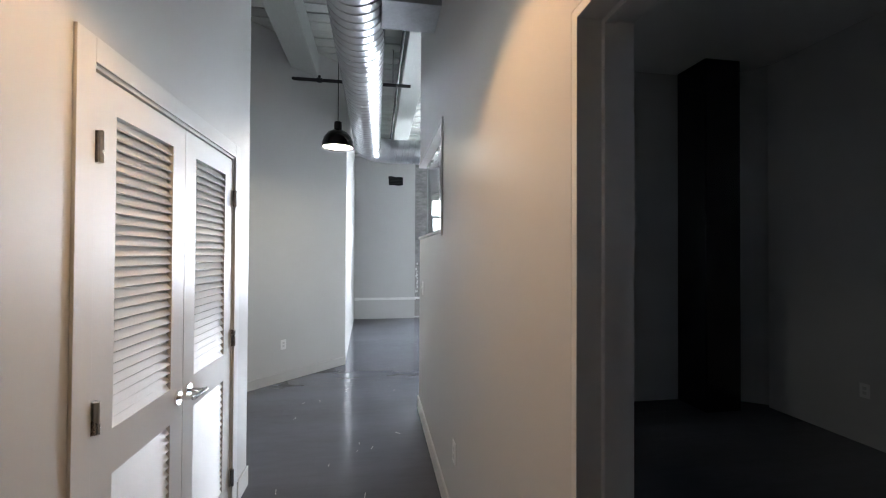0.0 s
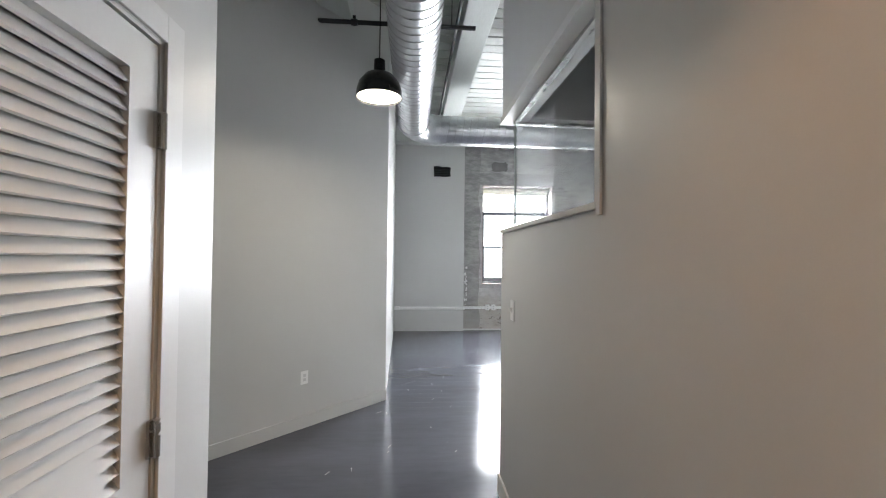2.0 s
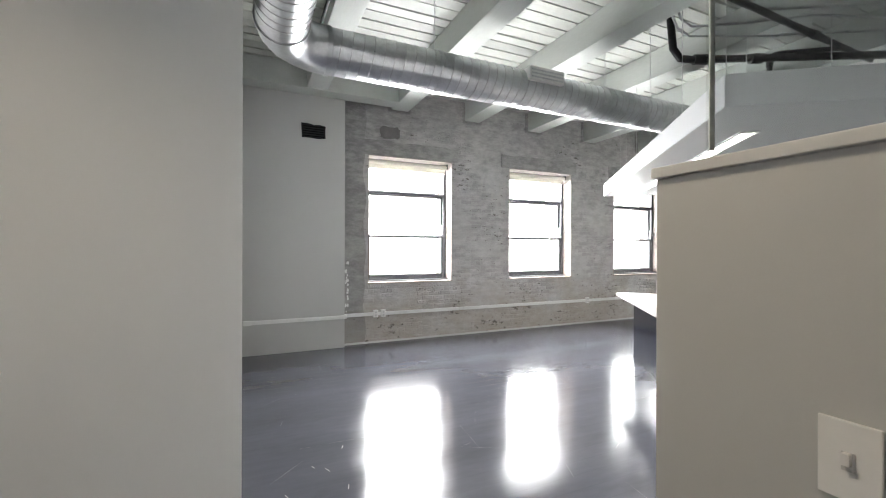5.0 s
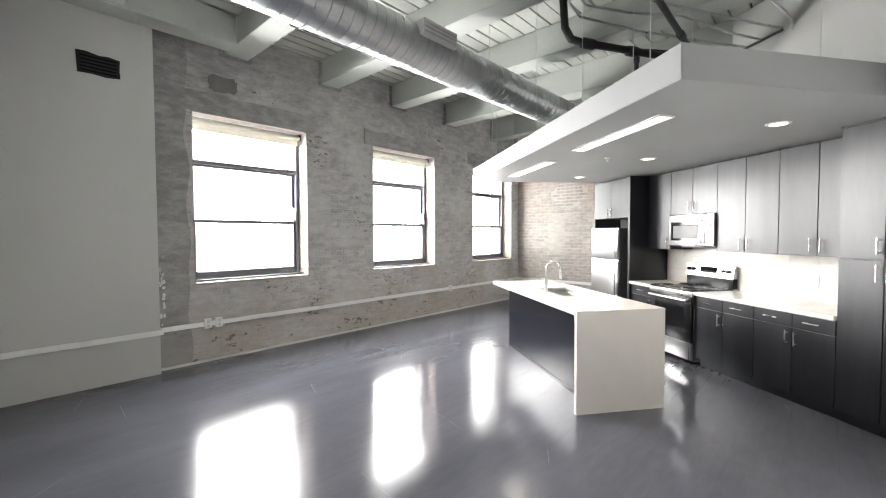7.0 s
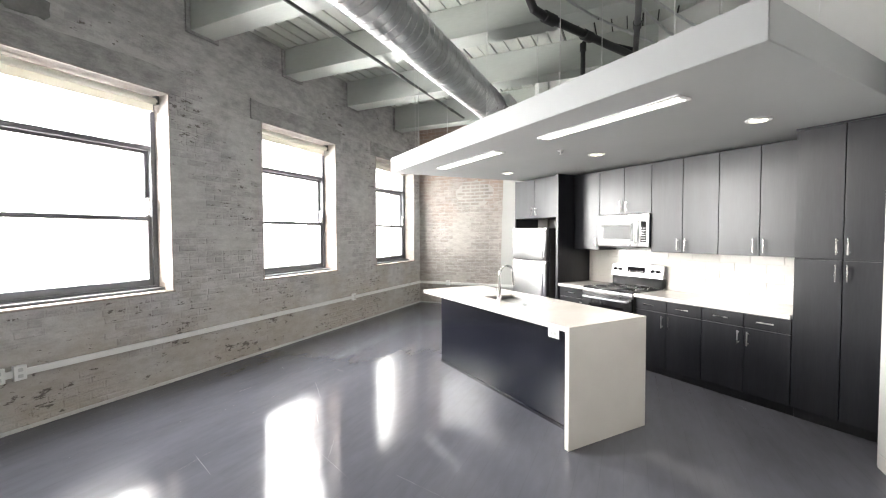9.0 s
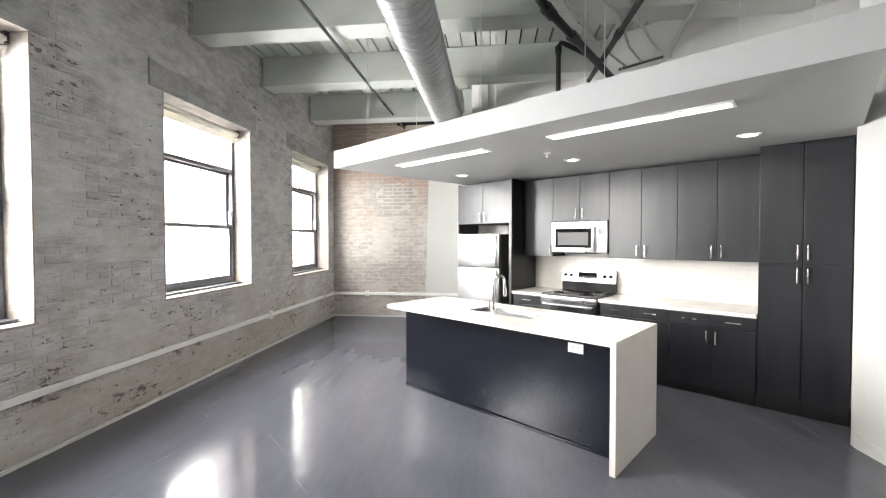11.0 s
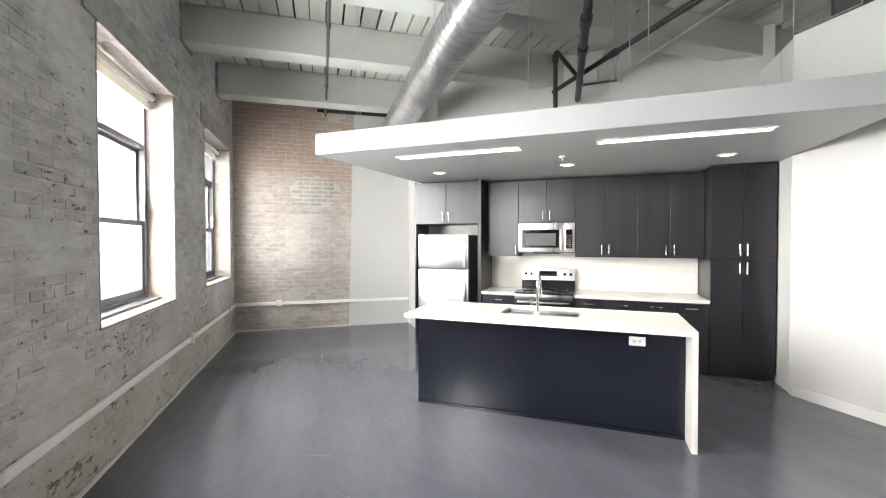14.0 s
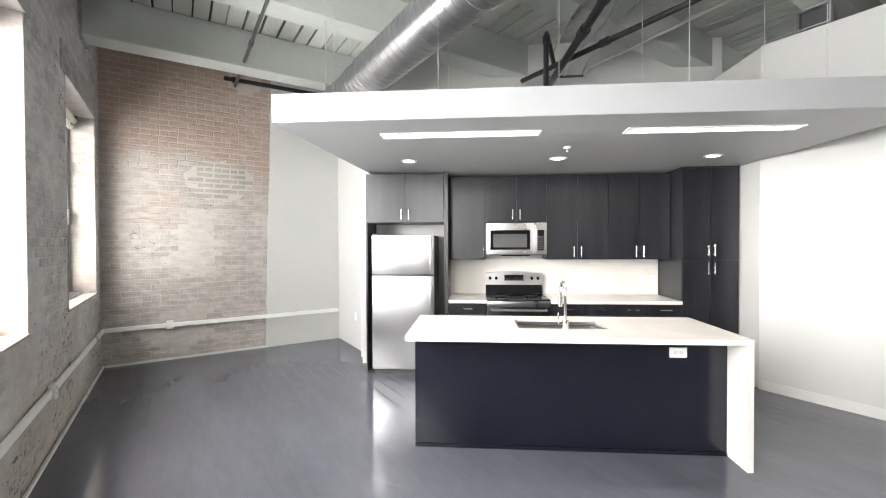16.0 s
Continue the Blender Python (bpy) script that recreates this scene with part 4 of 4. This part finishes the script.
# hung ceiling panel over the kitchen
cp = thing("ceiling_canopy", (0.2, 8.4, 2.47), "white drywall canopy hung over the kitchen on wires", "ceiling canopy", "", K)
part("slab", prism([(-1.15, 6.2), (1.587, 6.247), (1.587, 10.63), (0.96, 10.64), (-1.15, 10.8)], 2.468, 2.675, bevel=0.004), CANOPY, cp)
for v, u in ((-0.9, 6.8), (-0.9, 7.75), (-0.3, 7.85), (-0.95, 8.7), (-0.9, 9.6), (-0.95, 10.4), (-0.85, 10.5), (0.2, 6.5), (0.5, 8.0), (0.5, 9.6)):
    part("wire", rod((v, u, 2.67), (v, u, TOP - 0.001), 0.0035, 6), WIRE, cp)
for v, a, b in STRIPS:
    sl = thing("strip_light", (v, (a + b) / 2, 2.465), "lit recessed linear light in the canopy", "ceiling light", "linear lights", K)
    part("trim_frame", boxes((v - 0.07, v - 0.05, a - 0.02, b + 0.02, 2.455, 2.468), (v + 0.05, v + 0.07, a - 0.02, b + 0.02, 2.455, 2.468), (v - 0.05, v + 0.05, a - 0.02, a, 2.455, 2.468), (v - 0.05, v + 0.05, b, b + 0.02, 2.455, 2.468)), WHITE, sl)
    part("diffuser", boxes((v - 0.05, v + 0.05, a, b, 2.46, 2.467)), GLOW, sl, "glowing white diffuser")
for v, u in CANS:
    dl = thing("downlight", (v, u, 2.465), "lit round recessed downlight in the canopy", "ceiling light", "downlights", K)
    part("ring", lathe([(0.055, 0.002), (0.06, -0.006), (0.085, -0.004), (0.088, 0.003)], (v, u, 2.465), 32), WHITE, dl, smooth=True)
    part("lens", rod((v, u, 2.461), (v, u, 2.466), 0.056, 28), WARMGLOW, dl, "glowing lens")
sh = thing("fire_sprinkler", (-0.18, 8.47, 2.46), "small white fire sprinkler head under the canopy", "sprinkler", "", K)
part("plate", lathe([(0.004, -0.01), (0.03, -0.008), (0.036, 0.004)], (-0.18, 8.47, 2.464), 20), PLASTIC, sh, smooth=True)
part("deflector", rod((-0.18, 8.47, 2.425), (-0.18, 8.47, 2.43), 0.014, 14, rod((-0.18, 8.47, 2.43), (-0.18, 8.47, 2.458), 0.005, 8)), PLASTIC, sh)

# ---- brickwork ----
COURSE, BL = 0.0745, 0.214


def courses(a0, a1, z0, z1, holes, jitter):
    """Bricks (a, b, z, z) in running bond over a wall face, cut at its openings."""
    out = []
    r = random.Random(jitter)
    n = int((z1 - z0) / COURSE)
    for i in range(n):
        z = z0 + i * COURSE
        a = a0 - (BL / 2 if i % 2 else 0) - r.uniform(0, 0.02)
        header = i % 6 == 5
        step = BL / 2 if header else BL
        while a < a1:
            b = a + step
            lo, hi = max(a, a0), min(b, a1)
            for h0, h1, w0, w1 in holes:
                if z + COURSE > w0 + 0.01 and z < w1 - 0.01 and lo < h1 and hi > h0:
                    if lo < h0:
                        hi = min(hi, h0 + r.uniform(-0.012, 0.012))
                    elif hi > h1:
                        lo = max(lo, h1 + r.uniform(-0.012, 0.012))
                    else:
                        hi = lo
            if hi - lo > 0.03:
                out.append((lo + 0.004, hi - 0.005, z + 0.004, z + COURSE - 0.006, hi - lo > step - 0.001 and not header))
            a = b
    return out


def brick_box(bm, w, h, proud, r):
    """A worn brick face in its own frame: x along the wall, -y out of it, back left open."""
    e = 0.006
    c = lambda s: r.uniform(-s, s)
    back = [bm.verts.new(p) for p in ((0, 0, 0), (w, 0, 0), (w, 0, h), (0, 0, h))]
    face = [bm.verts.new((x + c(0.005), -proud + c(0.0015), z + c(0.0035))) for x, z in ((e, e), (w - e, e), (w - e, h - e), (e, h - e))]
    bm.faces.new(face)
    for k in range(4):
        bm.faces.new((back[k], back[(k + 1) % 4], face[(k + 1) % 4], face[k]))


def brickwork(parent, bricks, place, near, mat_one, mat_rest, name, seed, smear=9.0, low=0.003, high=0.009, shrink=0.0, plaster=0.0):
    """Near whole bricks as objects on shared meshes; the others joined."""
    r = random.Random(seed)
    shared = []
    for k in range(10):
        bm = bmesh.new()
        brick_box(bm, BL - 0.009, COURSE - 0.01, r.uniform(low, high), r)
        shared.append(finish("brick", bm, mat_one))
    verts, faces, count = [], [], 0
    for a, b, z0, z1, whole in bricks:
        if shrink:
            a, b, z0, z1, whole = a + shrink, b - shrink, z0 + shrink, z1 - shrink, False
        if noise.noise((a * 1.1, z0 * 1.4, seed)) + plaster * max(0.0, z0 - 2.9) > smear:
            continue
        m = place(a, z0)
        if whole and near(a, z0) and count < 300:
            ob = new("brick", r.choice(shared))
            ob.parent = parent
            ob.matrix_basis = m
            count += 1
            continue
        w, h, pr, e = b - a, z1 - z0, r.uniform(low, high), 0.006
        k = len(verts)
        for x, y, z in ((0, 0, 0), (w, 0, 0), (w, 0, h), (0, 0, h), (e, -pr, e), (w - e, -pr, e), (w - e, -pr, h - e), (e, -pr, h - e)):
            verts.append(m @ Vector((x + r.uniform(-0.004, 0.004), y + r.uniform(-0.0012, 0.0012), z + r.uniform(-0.003, 0.003))))
        faces += [(k + 4, k + 5, k + 6, k + 7)] + [(k + i, k + (i + 1) % 4, k + 4 + (i + 1) % 4, k + 4 + i) for i in range(4)]
    me = bpy.data.meshes.new(name)
    me.from_pydata(verts, [], faces)
    me.materials.append(mat_rest)
    ob = new(name, me)
    ob.parent = parent
    tagged(ob, kind="stuff")


win = [(a, b, SILL - 0.02, HEAD) for a, b in WINDOWS]
lint = [(a - 0.17, b + 0.12, HEAD, HEAD + 0.3) for a, b in WINDOWS]
strip = [(1.38, 1.74, 0, TOP)]
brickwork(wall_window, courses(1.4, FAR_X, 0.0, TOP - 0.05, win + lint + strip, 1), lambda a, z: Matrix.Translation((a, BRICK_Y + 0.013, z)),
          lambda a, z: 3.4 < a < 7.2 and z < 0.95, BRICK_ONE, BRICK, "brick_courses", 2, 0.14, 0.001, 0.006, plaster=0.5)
for a, b, z0, z1 in lint:
    n = 14
    top = [(a + (b - a) * i / n, z1 - 0.05 + 0.05 * noise.noise((a + i * 0.7, 3, 0))) for i in range(n + 1)]
    bm = bmesh.new()
    f = [bm.verts.new((x, BRICK_Y - 0.004, z)) for x, z in [(a, z0), (b, z0)] + top[::-1]]
    bk = [bm.verts.new((v.co.x, BRICK_Y + 0.013, v.co.z)) for v in f]
    bm.faces.new(f)
    for i in range(len(f)):
        bm.faces.new((f[i], f[(i + 1) % len(f)], bk[(i + 1) % len(f)], bk[i]))
    part("lintel", bm, PLASTER, wall_window, "smooth grey plastered lintel")
bm = bmesh.new()
f = [bm.verts.new((2.18 + (0.17 + 0.015 * math.sin(k * 2.3)) * math.copysign(abs(math.cos(k * math.pi / 12)) ** 0.4, math.cos(k * math.pi / 12)), BRICK_Y - 0.0005, 3.52 + (0.1 + 0.012 * math.sin(k * 1.9)) * math.copysign(abs(math.sin(k * math.pi / 12)) ** 0.4, math.sin(k * math.pi / 12)))) for k in range(24)]
bk = [bm.verts.new((v.co.x, BRICK_Y + 0.013, v.co.z)) for v in f]
bm.faces.new(f)
for i in range(len(f)):
    bm.faces.new((f[i], f[(i + 1) % len(f)], bk[(i + 1) % len(f)], bk[i]))
part("mortar_patch", bm, PATCH, wall_window, "dark square mortar patch")
bm = bmesh.new()
zs = [i * TOP / 40 for i in range(41)]
f = [bm.verts.new((1.4, BRICK_Y - 0.003, z)) for z in zs] + [bm.verts.new((1.75 + 0.05 * noise.noise((z * 2.3, 7, 1)), BRICK_Y - 0.003, z)) for z in zs[::-1]]
bk = [bm.verts.new((v.co.x, BRICK_Y + 0.013, v.co.z)) for v in f]
bm.faces.new(f)
for i in range(len(f)):
    bm.faces.new((f[i], f[(i + 1) % len(f)], bk[(i + 1) % len(f)], bk[i]))
part("plaster_strip", bm, PLASTER, wall_window, "smooth mottled concrete strip beside the pier")
for i in range(26):
    x, z = 1.43 + 0.05 * rnd.random(), 0.5 + 0.9 * rnd.random() ** 0.7
    s = rnd.uniform(0.008, 0.03)
    bm = bmesh.new()
    bm.faces.new([bm.verts.new((x + s * rnd.uniform(0.4, 1) * math.cos(k * 1.05), BRICK_Y - 0.0045, z + 1.6 * s * rnd.uniform(0.4, 1) * math.sin(k * 1.05))) for k in range(6)])
    part("paint_chip", bm, WHITE, wall_window)

far = courses(8.66, BRICK_Y, 0.0, TOP - 0.05, [], 5)


def in_ghost(a, z):
    y = a
    return ((y - 9.39) / 0.4) ** 2 + ((z - 2.5) / 0.26) ** 2 < 1.0


turn_far = Matrix.Rotation(radians(-90), 4, "Z")
place_far = lambda a, z: Matrix.Translation((FAR_X + 0.013, 8.66 + BRICK_Y - a, z)) @ turn_far
mirror = lambda a: 8.66 + BRICK_Y - a
brickwork(wall_far, [q for q in far if not in_ghost(mirror((q[0] + q[1]) / 2), (q[2] + q[3]) / 2)], place_far,
          lambda a, z: 0.9 < z < 2.2, TANBRICK_ONE, TANBRICK, "brick_courses", 6, 0.36, 0.001, 0.005)
brickwork(wall_far, [q for q in far if in_ghost(mirror((q[0] + q[1]) / 2), (q[2] + q[3]) / 2)], place_far, lambda a, z: True, GHOST, GHOST, "patch_bricks", 7, 9.0, 0.006, 0.01, 0.006)
bm = bmesh.new()
bm.faces.new([bm.verts.new((FAR_X + 0.01, 9.39 + (0.44 + 0.03 * math.sin(k * 2.1)) * math.cos(k * math.pi / 14), 2.5 + (0.3 + 0.02 * math.sin(k * 1.7)) * math.sin(k * math.pi / 14))) for k in range(28)])
part("mortar_patch", bm, PALE, wall_far, "pale mortar patch")

# ---- fittings on the walls ----
cd = thing("conduit", (4, 10.7, 0.48), "white surface raceway with socket boxes along the wall", "conduit")
part("raceway", boxes((-0.05, 1.4, 10.595, 10.618, 0.452, 0.508), bevel=0.004), PLASTIC, cd)
part("raceway", boxes((1.39, FAR_X - 0.02, BRICK_Y - 0.03, BRICK_Y - 0.006, 0.452, 0.508), bevel=0.004), PLASTIC, cd)
part("raceway", boxes((FAR_X - 0.04, FAR_X - 0.017, 7.66, BRICK_Y - 0.03, 0.452, 0.508), bevel=0.004), PLASTIC, cd)
part("offset_piece", boxes((1.37, 1.43, 10.6, BRICK_Y - 0.005, 0.452, 0.508), bevel=0.004), PLASTIC, cd)
part("end_box", boxes((-0.045, 0.06, 10.58, 10.618, 0.445, 0.515), bevel=0.005), PLASTIC, cd)
for x in (1.93, 2.06, 6.52):
    bx = part("socket_box", boxes((x - 0.04, x + 0.04, BRICK_Y - 0.05, BRICK_Y - 0.006, 0.425, 0.545), bevel=0.005), PLASTIC, cd)
    for dz in (-0.025, 0.025):
        part("socket", boxes((x - 0.015, x + 0.015, BRICK_Y - 0.053, BRICK_Y - 0.05, 0.485 + dz - 0.014, 0.485 + dz + 0.014)), TRIM, bx)
part("socket_box", boxes((FAR_X - 0.06, FAR_X - 0.017, 9.98, 10.06, 0.43, 0.54), bevel=0.005), PLASTIC, cd)

vg = thing("wall_vent", (0.92, 10.62, 3.36), "ragged black vent opening in the painted pier", "vent")
bm = bmesh.new()
edge = [(0.74, 3.47), (0.83, 3.475), (0.93, 3.455), (1.0, 3.465), (1.1, 3.45), (1.095, 3.35), (1.1, 3.26), (0.98, 3.245), (0.87, 3.255), (0.75, 3.25), (0.745, 3.36)]
f = [bm.verts.new((x, 10.612, z)) for x, z in edge]
bk = [bm.verts.new((x, 10.6185, z)) for x, z in edge]
bm.faces.new(f)
for i in range(len(f)):
    bm.faces.new((f[i], f[(i + 1) % len(f)], bk[(i + 1) % len(f)], bk[i]))
part("opening", bm, HOLE, vg)
for i in range(5):
    part("louvre", boxes((0.77, 1.07, 10.604, 10.612, 3.275 + 0.036 * i, 3.287 + 0.036 * i)), BLACK, vg)

ld = solo("ledger_beam", boxes((-0.06, 2.2, 10.33, 10.6185, 3.9, TOP - 0.003), bevel=0.01), BEAM, "painted timber ledger over the pier", "beam", "structure")


def plate(name, centre, normal, w, h, kind, label):
    """A wall plate with its socket or switch, facing along normal."""
    q = Vector(normal).to_track_quat("Y", "Z").to_matrix().to_4x4()
    ob = thing(name, (0, 0, 0), label, kind, "wall plates", Matrix.Translation(centre) @ q)
    part("plate", boxes((-w / 2, w / 2, 0.001, 0.007, -h / 2, h / 2), bevel=0.002), PLASTIC, ob)
    n = max(1, round(w / 0.07)) if h > 0.1 else 1
    for i in range(n):
        x = (i - (n - 1) / 2) * 0.046
        if "switch" in name:
            part("toggle", boxes((x - 0.005, x + 0.005, 0.007, 0.018, -0.004, 0.014), bevel=0.001), PLASTIC, ob)
            part("slot", boxes((x - 0.008, x + 0.008, 0.007, 0.0085, -0.014, 0.014)), TRIM, ob)
        else:
            for dz in (-0.02, 0.02):
                dx, dzz = (x, dz) if h >= w else (dz, 0)
                part("socket", boxes((dx - 0.014, dx + 0.014, 0.007, 0.009, dzz - 0.013, dzz + 0.013), bevel=0.001), TRIM, ob)
    return ob


plate("wall_socket", (-0.664, 5.78 + 0.006, 0.45), (0.715, -0.699, 0), 0.075, 0.12, "socket", "white double socket on the angled grey wall")
plate("wall_socket", (0.899, 2.7, 0.47), (-1, 0, 0), 0.075, 0.12, "socket", "white double socket low on the corridor wall")
plate("wall_switch", (0.899, 4.32, 1.25), (-1, 0, 0), 0.075, 0.12, "switch", "white toggle switch at the end of the corridor wall")
plate("wall_socket", (4.499, 3.29, 0.45), (-1, 0, 0), 0.075, 0.12, "socket", "white socket on the unlit bedroom wall")
plate("thermostat", (3.31, 4.651, 1.265), (0, 1, 0), 0.09, 0.11, "thermostat", "white thermostat on the partition wall")
plate("wall_socket", (8.32, 7.651, 0.48), (0, 1, 0), 0.075, 0.12, "socket", "white socket near the fridge niche")
kin = lambda v, u, z: K @ Vector((v, u, z))
kv = K.to_3x3() @ Vector((-1, 0, 0))
plate("island_socket", kin(-0.886, 7.815, 0.765), kv, 0.125, 0.075, "socket", "white double socket on the navy island panel")
for u in (7.54, 7.14, 6.98):
    plate("wall_socket", kin(1.569, u, 1.09), kv, 0.075, 0.12, "socket", "white plate on the tiled backsplash")

# ---- pipes under the ceiling ----
def pipe(name, points, r, material, label, joints=()):
    ob = thing(name, points[0], label, "pipe", "ceiling pipes")
    part("pipe_run", tube(points, r, 12), material, ob, smooth=True)
    for p, q in joints:
        part("coupling", rod(p, q, r * 1.35, 14), material, ob, smooth=True)
    return ob


ob = pipe("sprinkler_pipe", [(-0.64, 5.86, 3.78), (0.89, 5.86, 3.78)], 0.022, IRON, "black iron sprinkler pipe crossing the corridor", [((-0.3, 5.86, 3.78), (-0.24, 5.86, 3.78))])
part("hanger", rod((0.66, 5.86, 3.78), (0.66, 5.86, TOP), 0.005, 6), IRON, ob)
part("clamp", boxes((-0.285, -0.255, 5.845, 5.875, 3.75, 3.84), bevel=0.003), IRON, ob)
pipe("sprinkler_pipe", [(0.74, 3.7, 3.97), (0.74, 9.2, 3.97)], 0.018, IRON, "black iron pipe running beside a ceiling beam")
ob = pipe("sprinkler_pipe", [(2.3, 9.2, 3.8), (9.0, 9.2, 3.86), (9.0, 9.2, 3.95)], 0.02, DARKGREY, "thin grey sprinkler pipe under the beams", [((5.6, 9.2, 3.83), (5.68, 9.2, 3.83)), ((7.4, 9.2, 3.846), (7.48, 9.2, 3.846))])
pipe("sprinkler_pipe", [(9.0, 9.34, 3.95), (9.0, 7.66, 3.97)], 0.03, IRON, "black sprinkler main along the end wall", [((9.0, 9.24, 3.95), (9.0, 9.16, 3.95))])
pipe("drain_pipe", [(5.35, 6.72, 2.66), (5.35, 6.72, 3.7), (5.37, 6.69, 3.745), (5.4, 6.65, 3.75), (5.72, 6.2, 3.68)], 0.026, IRON, "black iron pipe bent over the canopy", [((5.35, 6.72, 3.62), (5.35, 6.72, 3.7))])
pipe("drain_pipe", [(4.2, 7.1, TOP), (4.24, 7.08, 3.75), (4.3, 7.04, 3.64), (4.42, 6.97, 3.62), (6.2, 5.85, 3.56)], 0.04, IRON, "thick black drain pipe sloping to the kitchen wall", [((4.42, 6.97, 3.62), (4.54, 6.9, 3.616)), ((4.9, 6.67, 3.6), (5.0, 6.61, 3.597))])
pipe("drain_pipe", [(1.6, 6.12, 3.68), (6.25, 6.2, 3.65)], 0.03, IRON, "long black iron pipe under the beams", [((5.0, 6.18, 3.66), (5.1, 6.18, 3.66))])
pipe("cable_conduit", [(5.95, 5.34, 3.76), (5.94, 5.34, 3.83), (5.88, 5.35, 3.868), (4.376, 5.61, 3.803), (3.4, 5.78, 3.76)], 0.014, WIRE, "thin pale electrical conduit hung over the canopy")
for way in (
    [(4.1, 7.03, 4.15), (4.2, 7.0, 3.93), (4.33, 6.955, 3.85), (5.06, 6.61, 3.85), (5.735, 6.18, 3.84), (6.2, 5.75, 3.78)],
    [(3.98, 6.88, 4.15), (4.06, 6.86, 3.92), (4.16, 6.82, 3.85), (4.59, 6.55, 3.85), (5.04, 6.18, 3.85), (5.74, 5.87, 3.83), (6.09, 5.6, 3.78)],
    [(4.2, 6.48, 4.15), (4.32, 6.42, 3.9), (4.52, 6.31, 3.85), (5.18, 5.945, 3.85), (5.62, 5.68, 3.84), (5.95, 5.42, 3.8)],
):
    pipe("cable_conduit", way, 0.013, SEAM, "thin grey conduit running to the kitchen wall")
pipe("conduit_rail", [(6.24, 5.83, 3.77), (5.93, 5.416, 3.775)], 0.016, DARKGREY, "grey steel rail that holds conduits on the wall")
bx = thing("junction_box", (3.81, 4.6, 3.69), "open grey metal box above the partition", "junction box")
part("box_case", boxes((3.68, 3.94, 4.56, 4.58, 3.7, 3.9), (3.68, 3.94, 4.58, 4.64, 3.7, 3.715), (3.68, 3.94, 4.58, 4.64, 3.885, 3.9), (3.68, 3.695, 4.58, 4.64, 3.715, 3.885), (3.925, 3.94, 4.58, 4.64, 3.715, 3.885)), GALV, bx)
part("box_back", boxes((3.7, 3.92, 4.582, 4.6, 3.72, 3.88)), DARKGREY, bx)

# faint scuffs on the living room floor
verts, faces = [], []
for i in range(34):
    x, y, a = rnd.uniform(0.3, 5.0), rnd.uniform(5.2, 10.4), rnd.gauss(0.75, 0.5)
    d, n = Vector((math.cos(a), math.sin(a))) * rnd.uniform(0.05, 0.28), Vector((-math.sin(a), math.cos(a))) * rnd.uniform(0.0008, 0.0018)
    k = len(verts)
    verts += [(x + d.x * u + n.x * v, y + d.y * u + n.y * v, 0.0012) for u, v in ((-1, -0.3), (0, -1), (1, -0.3), (1, 0.3), (0, 1), (-1, 0.3))]
    faces.append(tuple(range(k, k + 6)))
me = bpy.data.meshes.new("floor_scuffs")
me.from_pydata(verts, [], faces)
me.materials.append(SCUFF)
tagged(new("floor_scuffs", me), "faint pale scuffs on the dark painted floor", "scuffs", kind="stuff")

# small pale flecks strewn over the corridor floor
verts, faces = [], []
for i in range(34):
    x, y, a = rnd.uniform(-0.3, 0.8), rnd.uniform(2.6, 7.5), rnd.gauss(1.5, 0.5)
    d, n = Vector((math.cos(a), math.sin(a))) * rnd.uniform(0.012, 0.034), Vector((-math.sin(a), math.cos(a))) * 0.002
    k = len(verts)
    verts += [(x + d.x * s + n.x * t, y + d.y * s + n.y * t, 0.0012) for s, t in ((-1, -1), (1, -1), (1, 1), (-1, 1))]
    faces.append((k, k + 1, k + 2, k + 3))
me = bpy.data.meshes.new("floor_flecks")
me.from_pydata(verts, [], faces)
me.materials.append(FLECK)
tagged(new("floor_flecks", me), "tiny pale flecks on the floor", "flecks", kind="stuff")
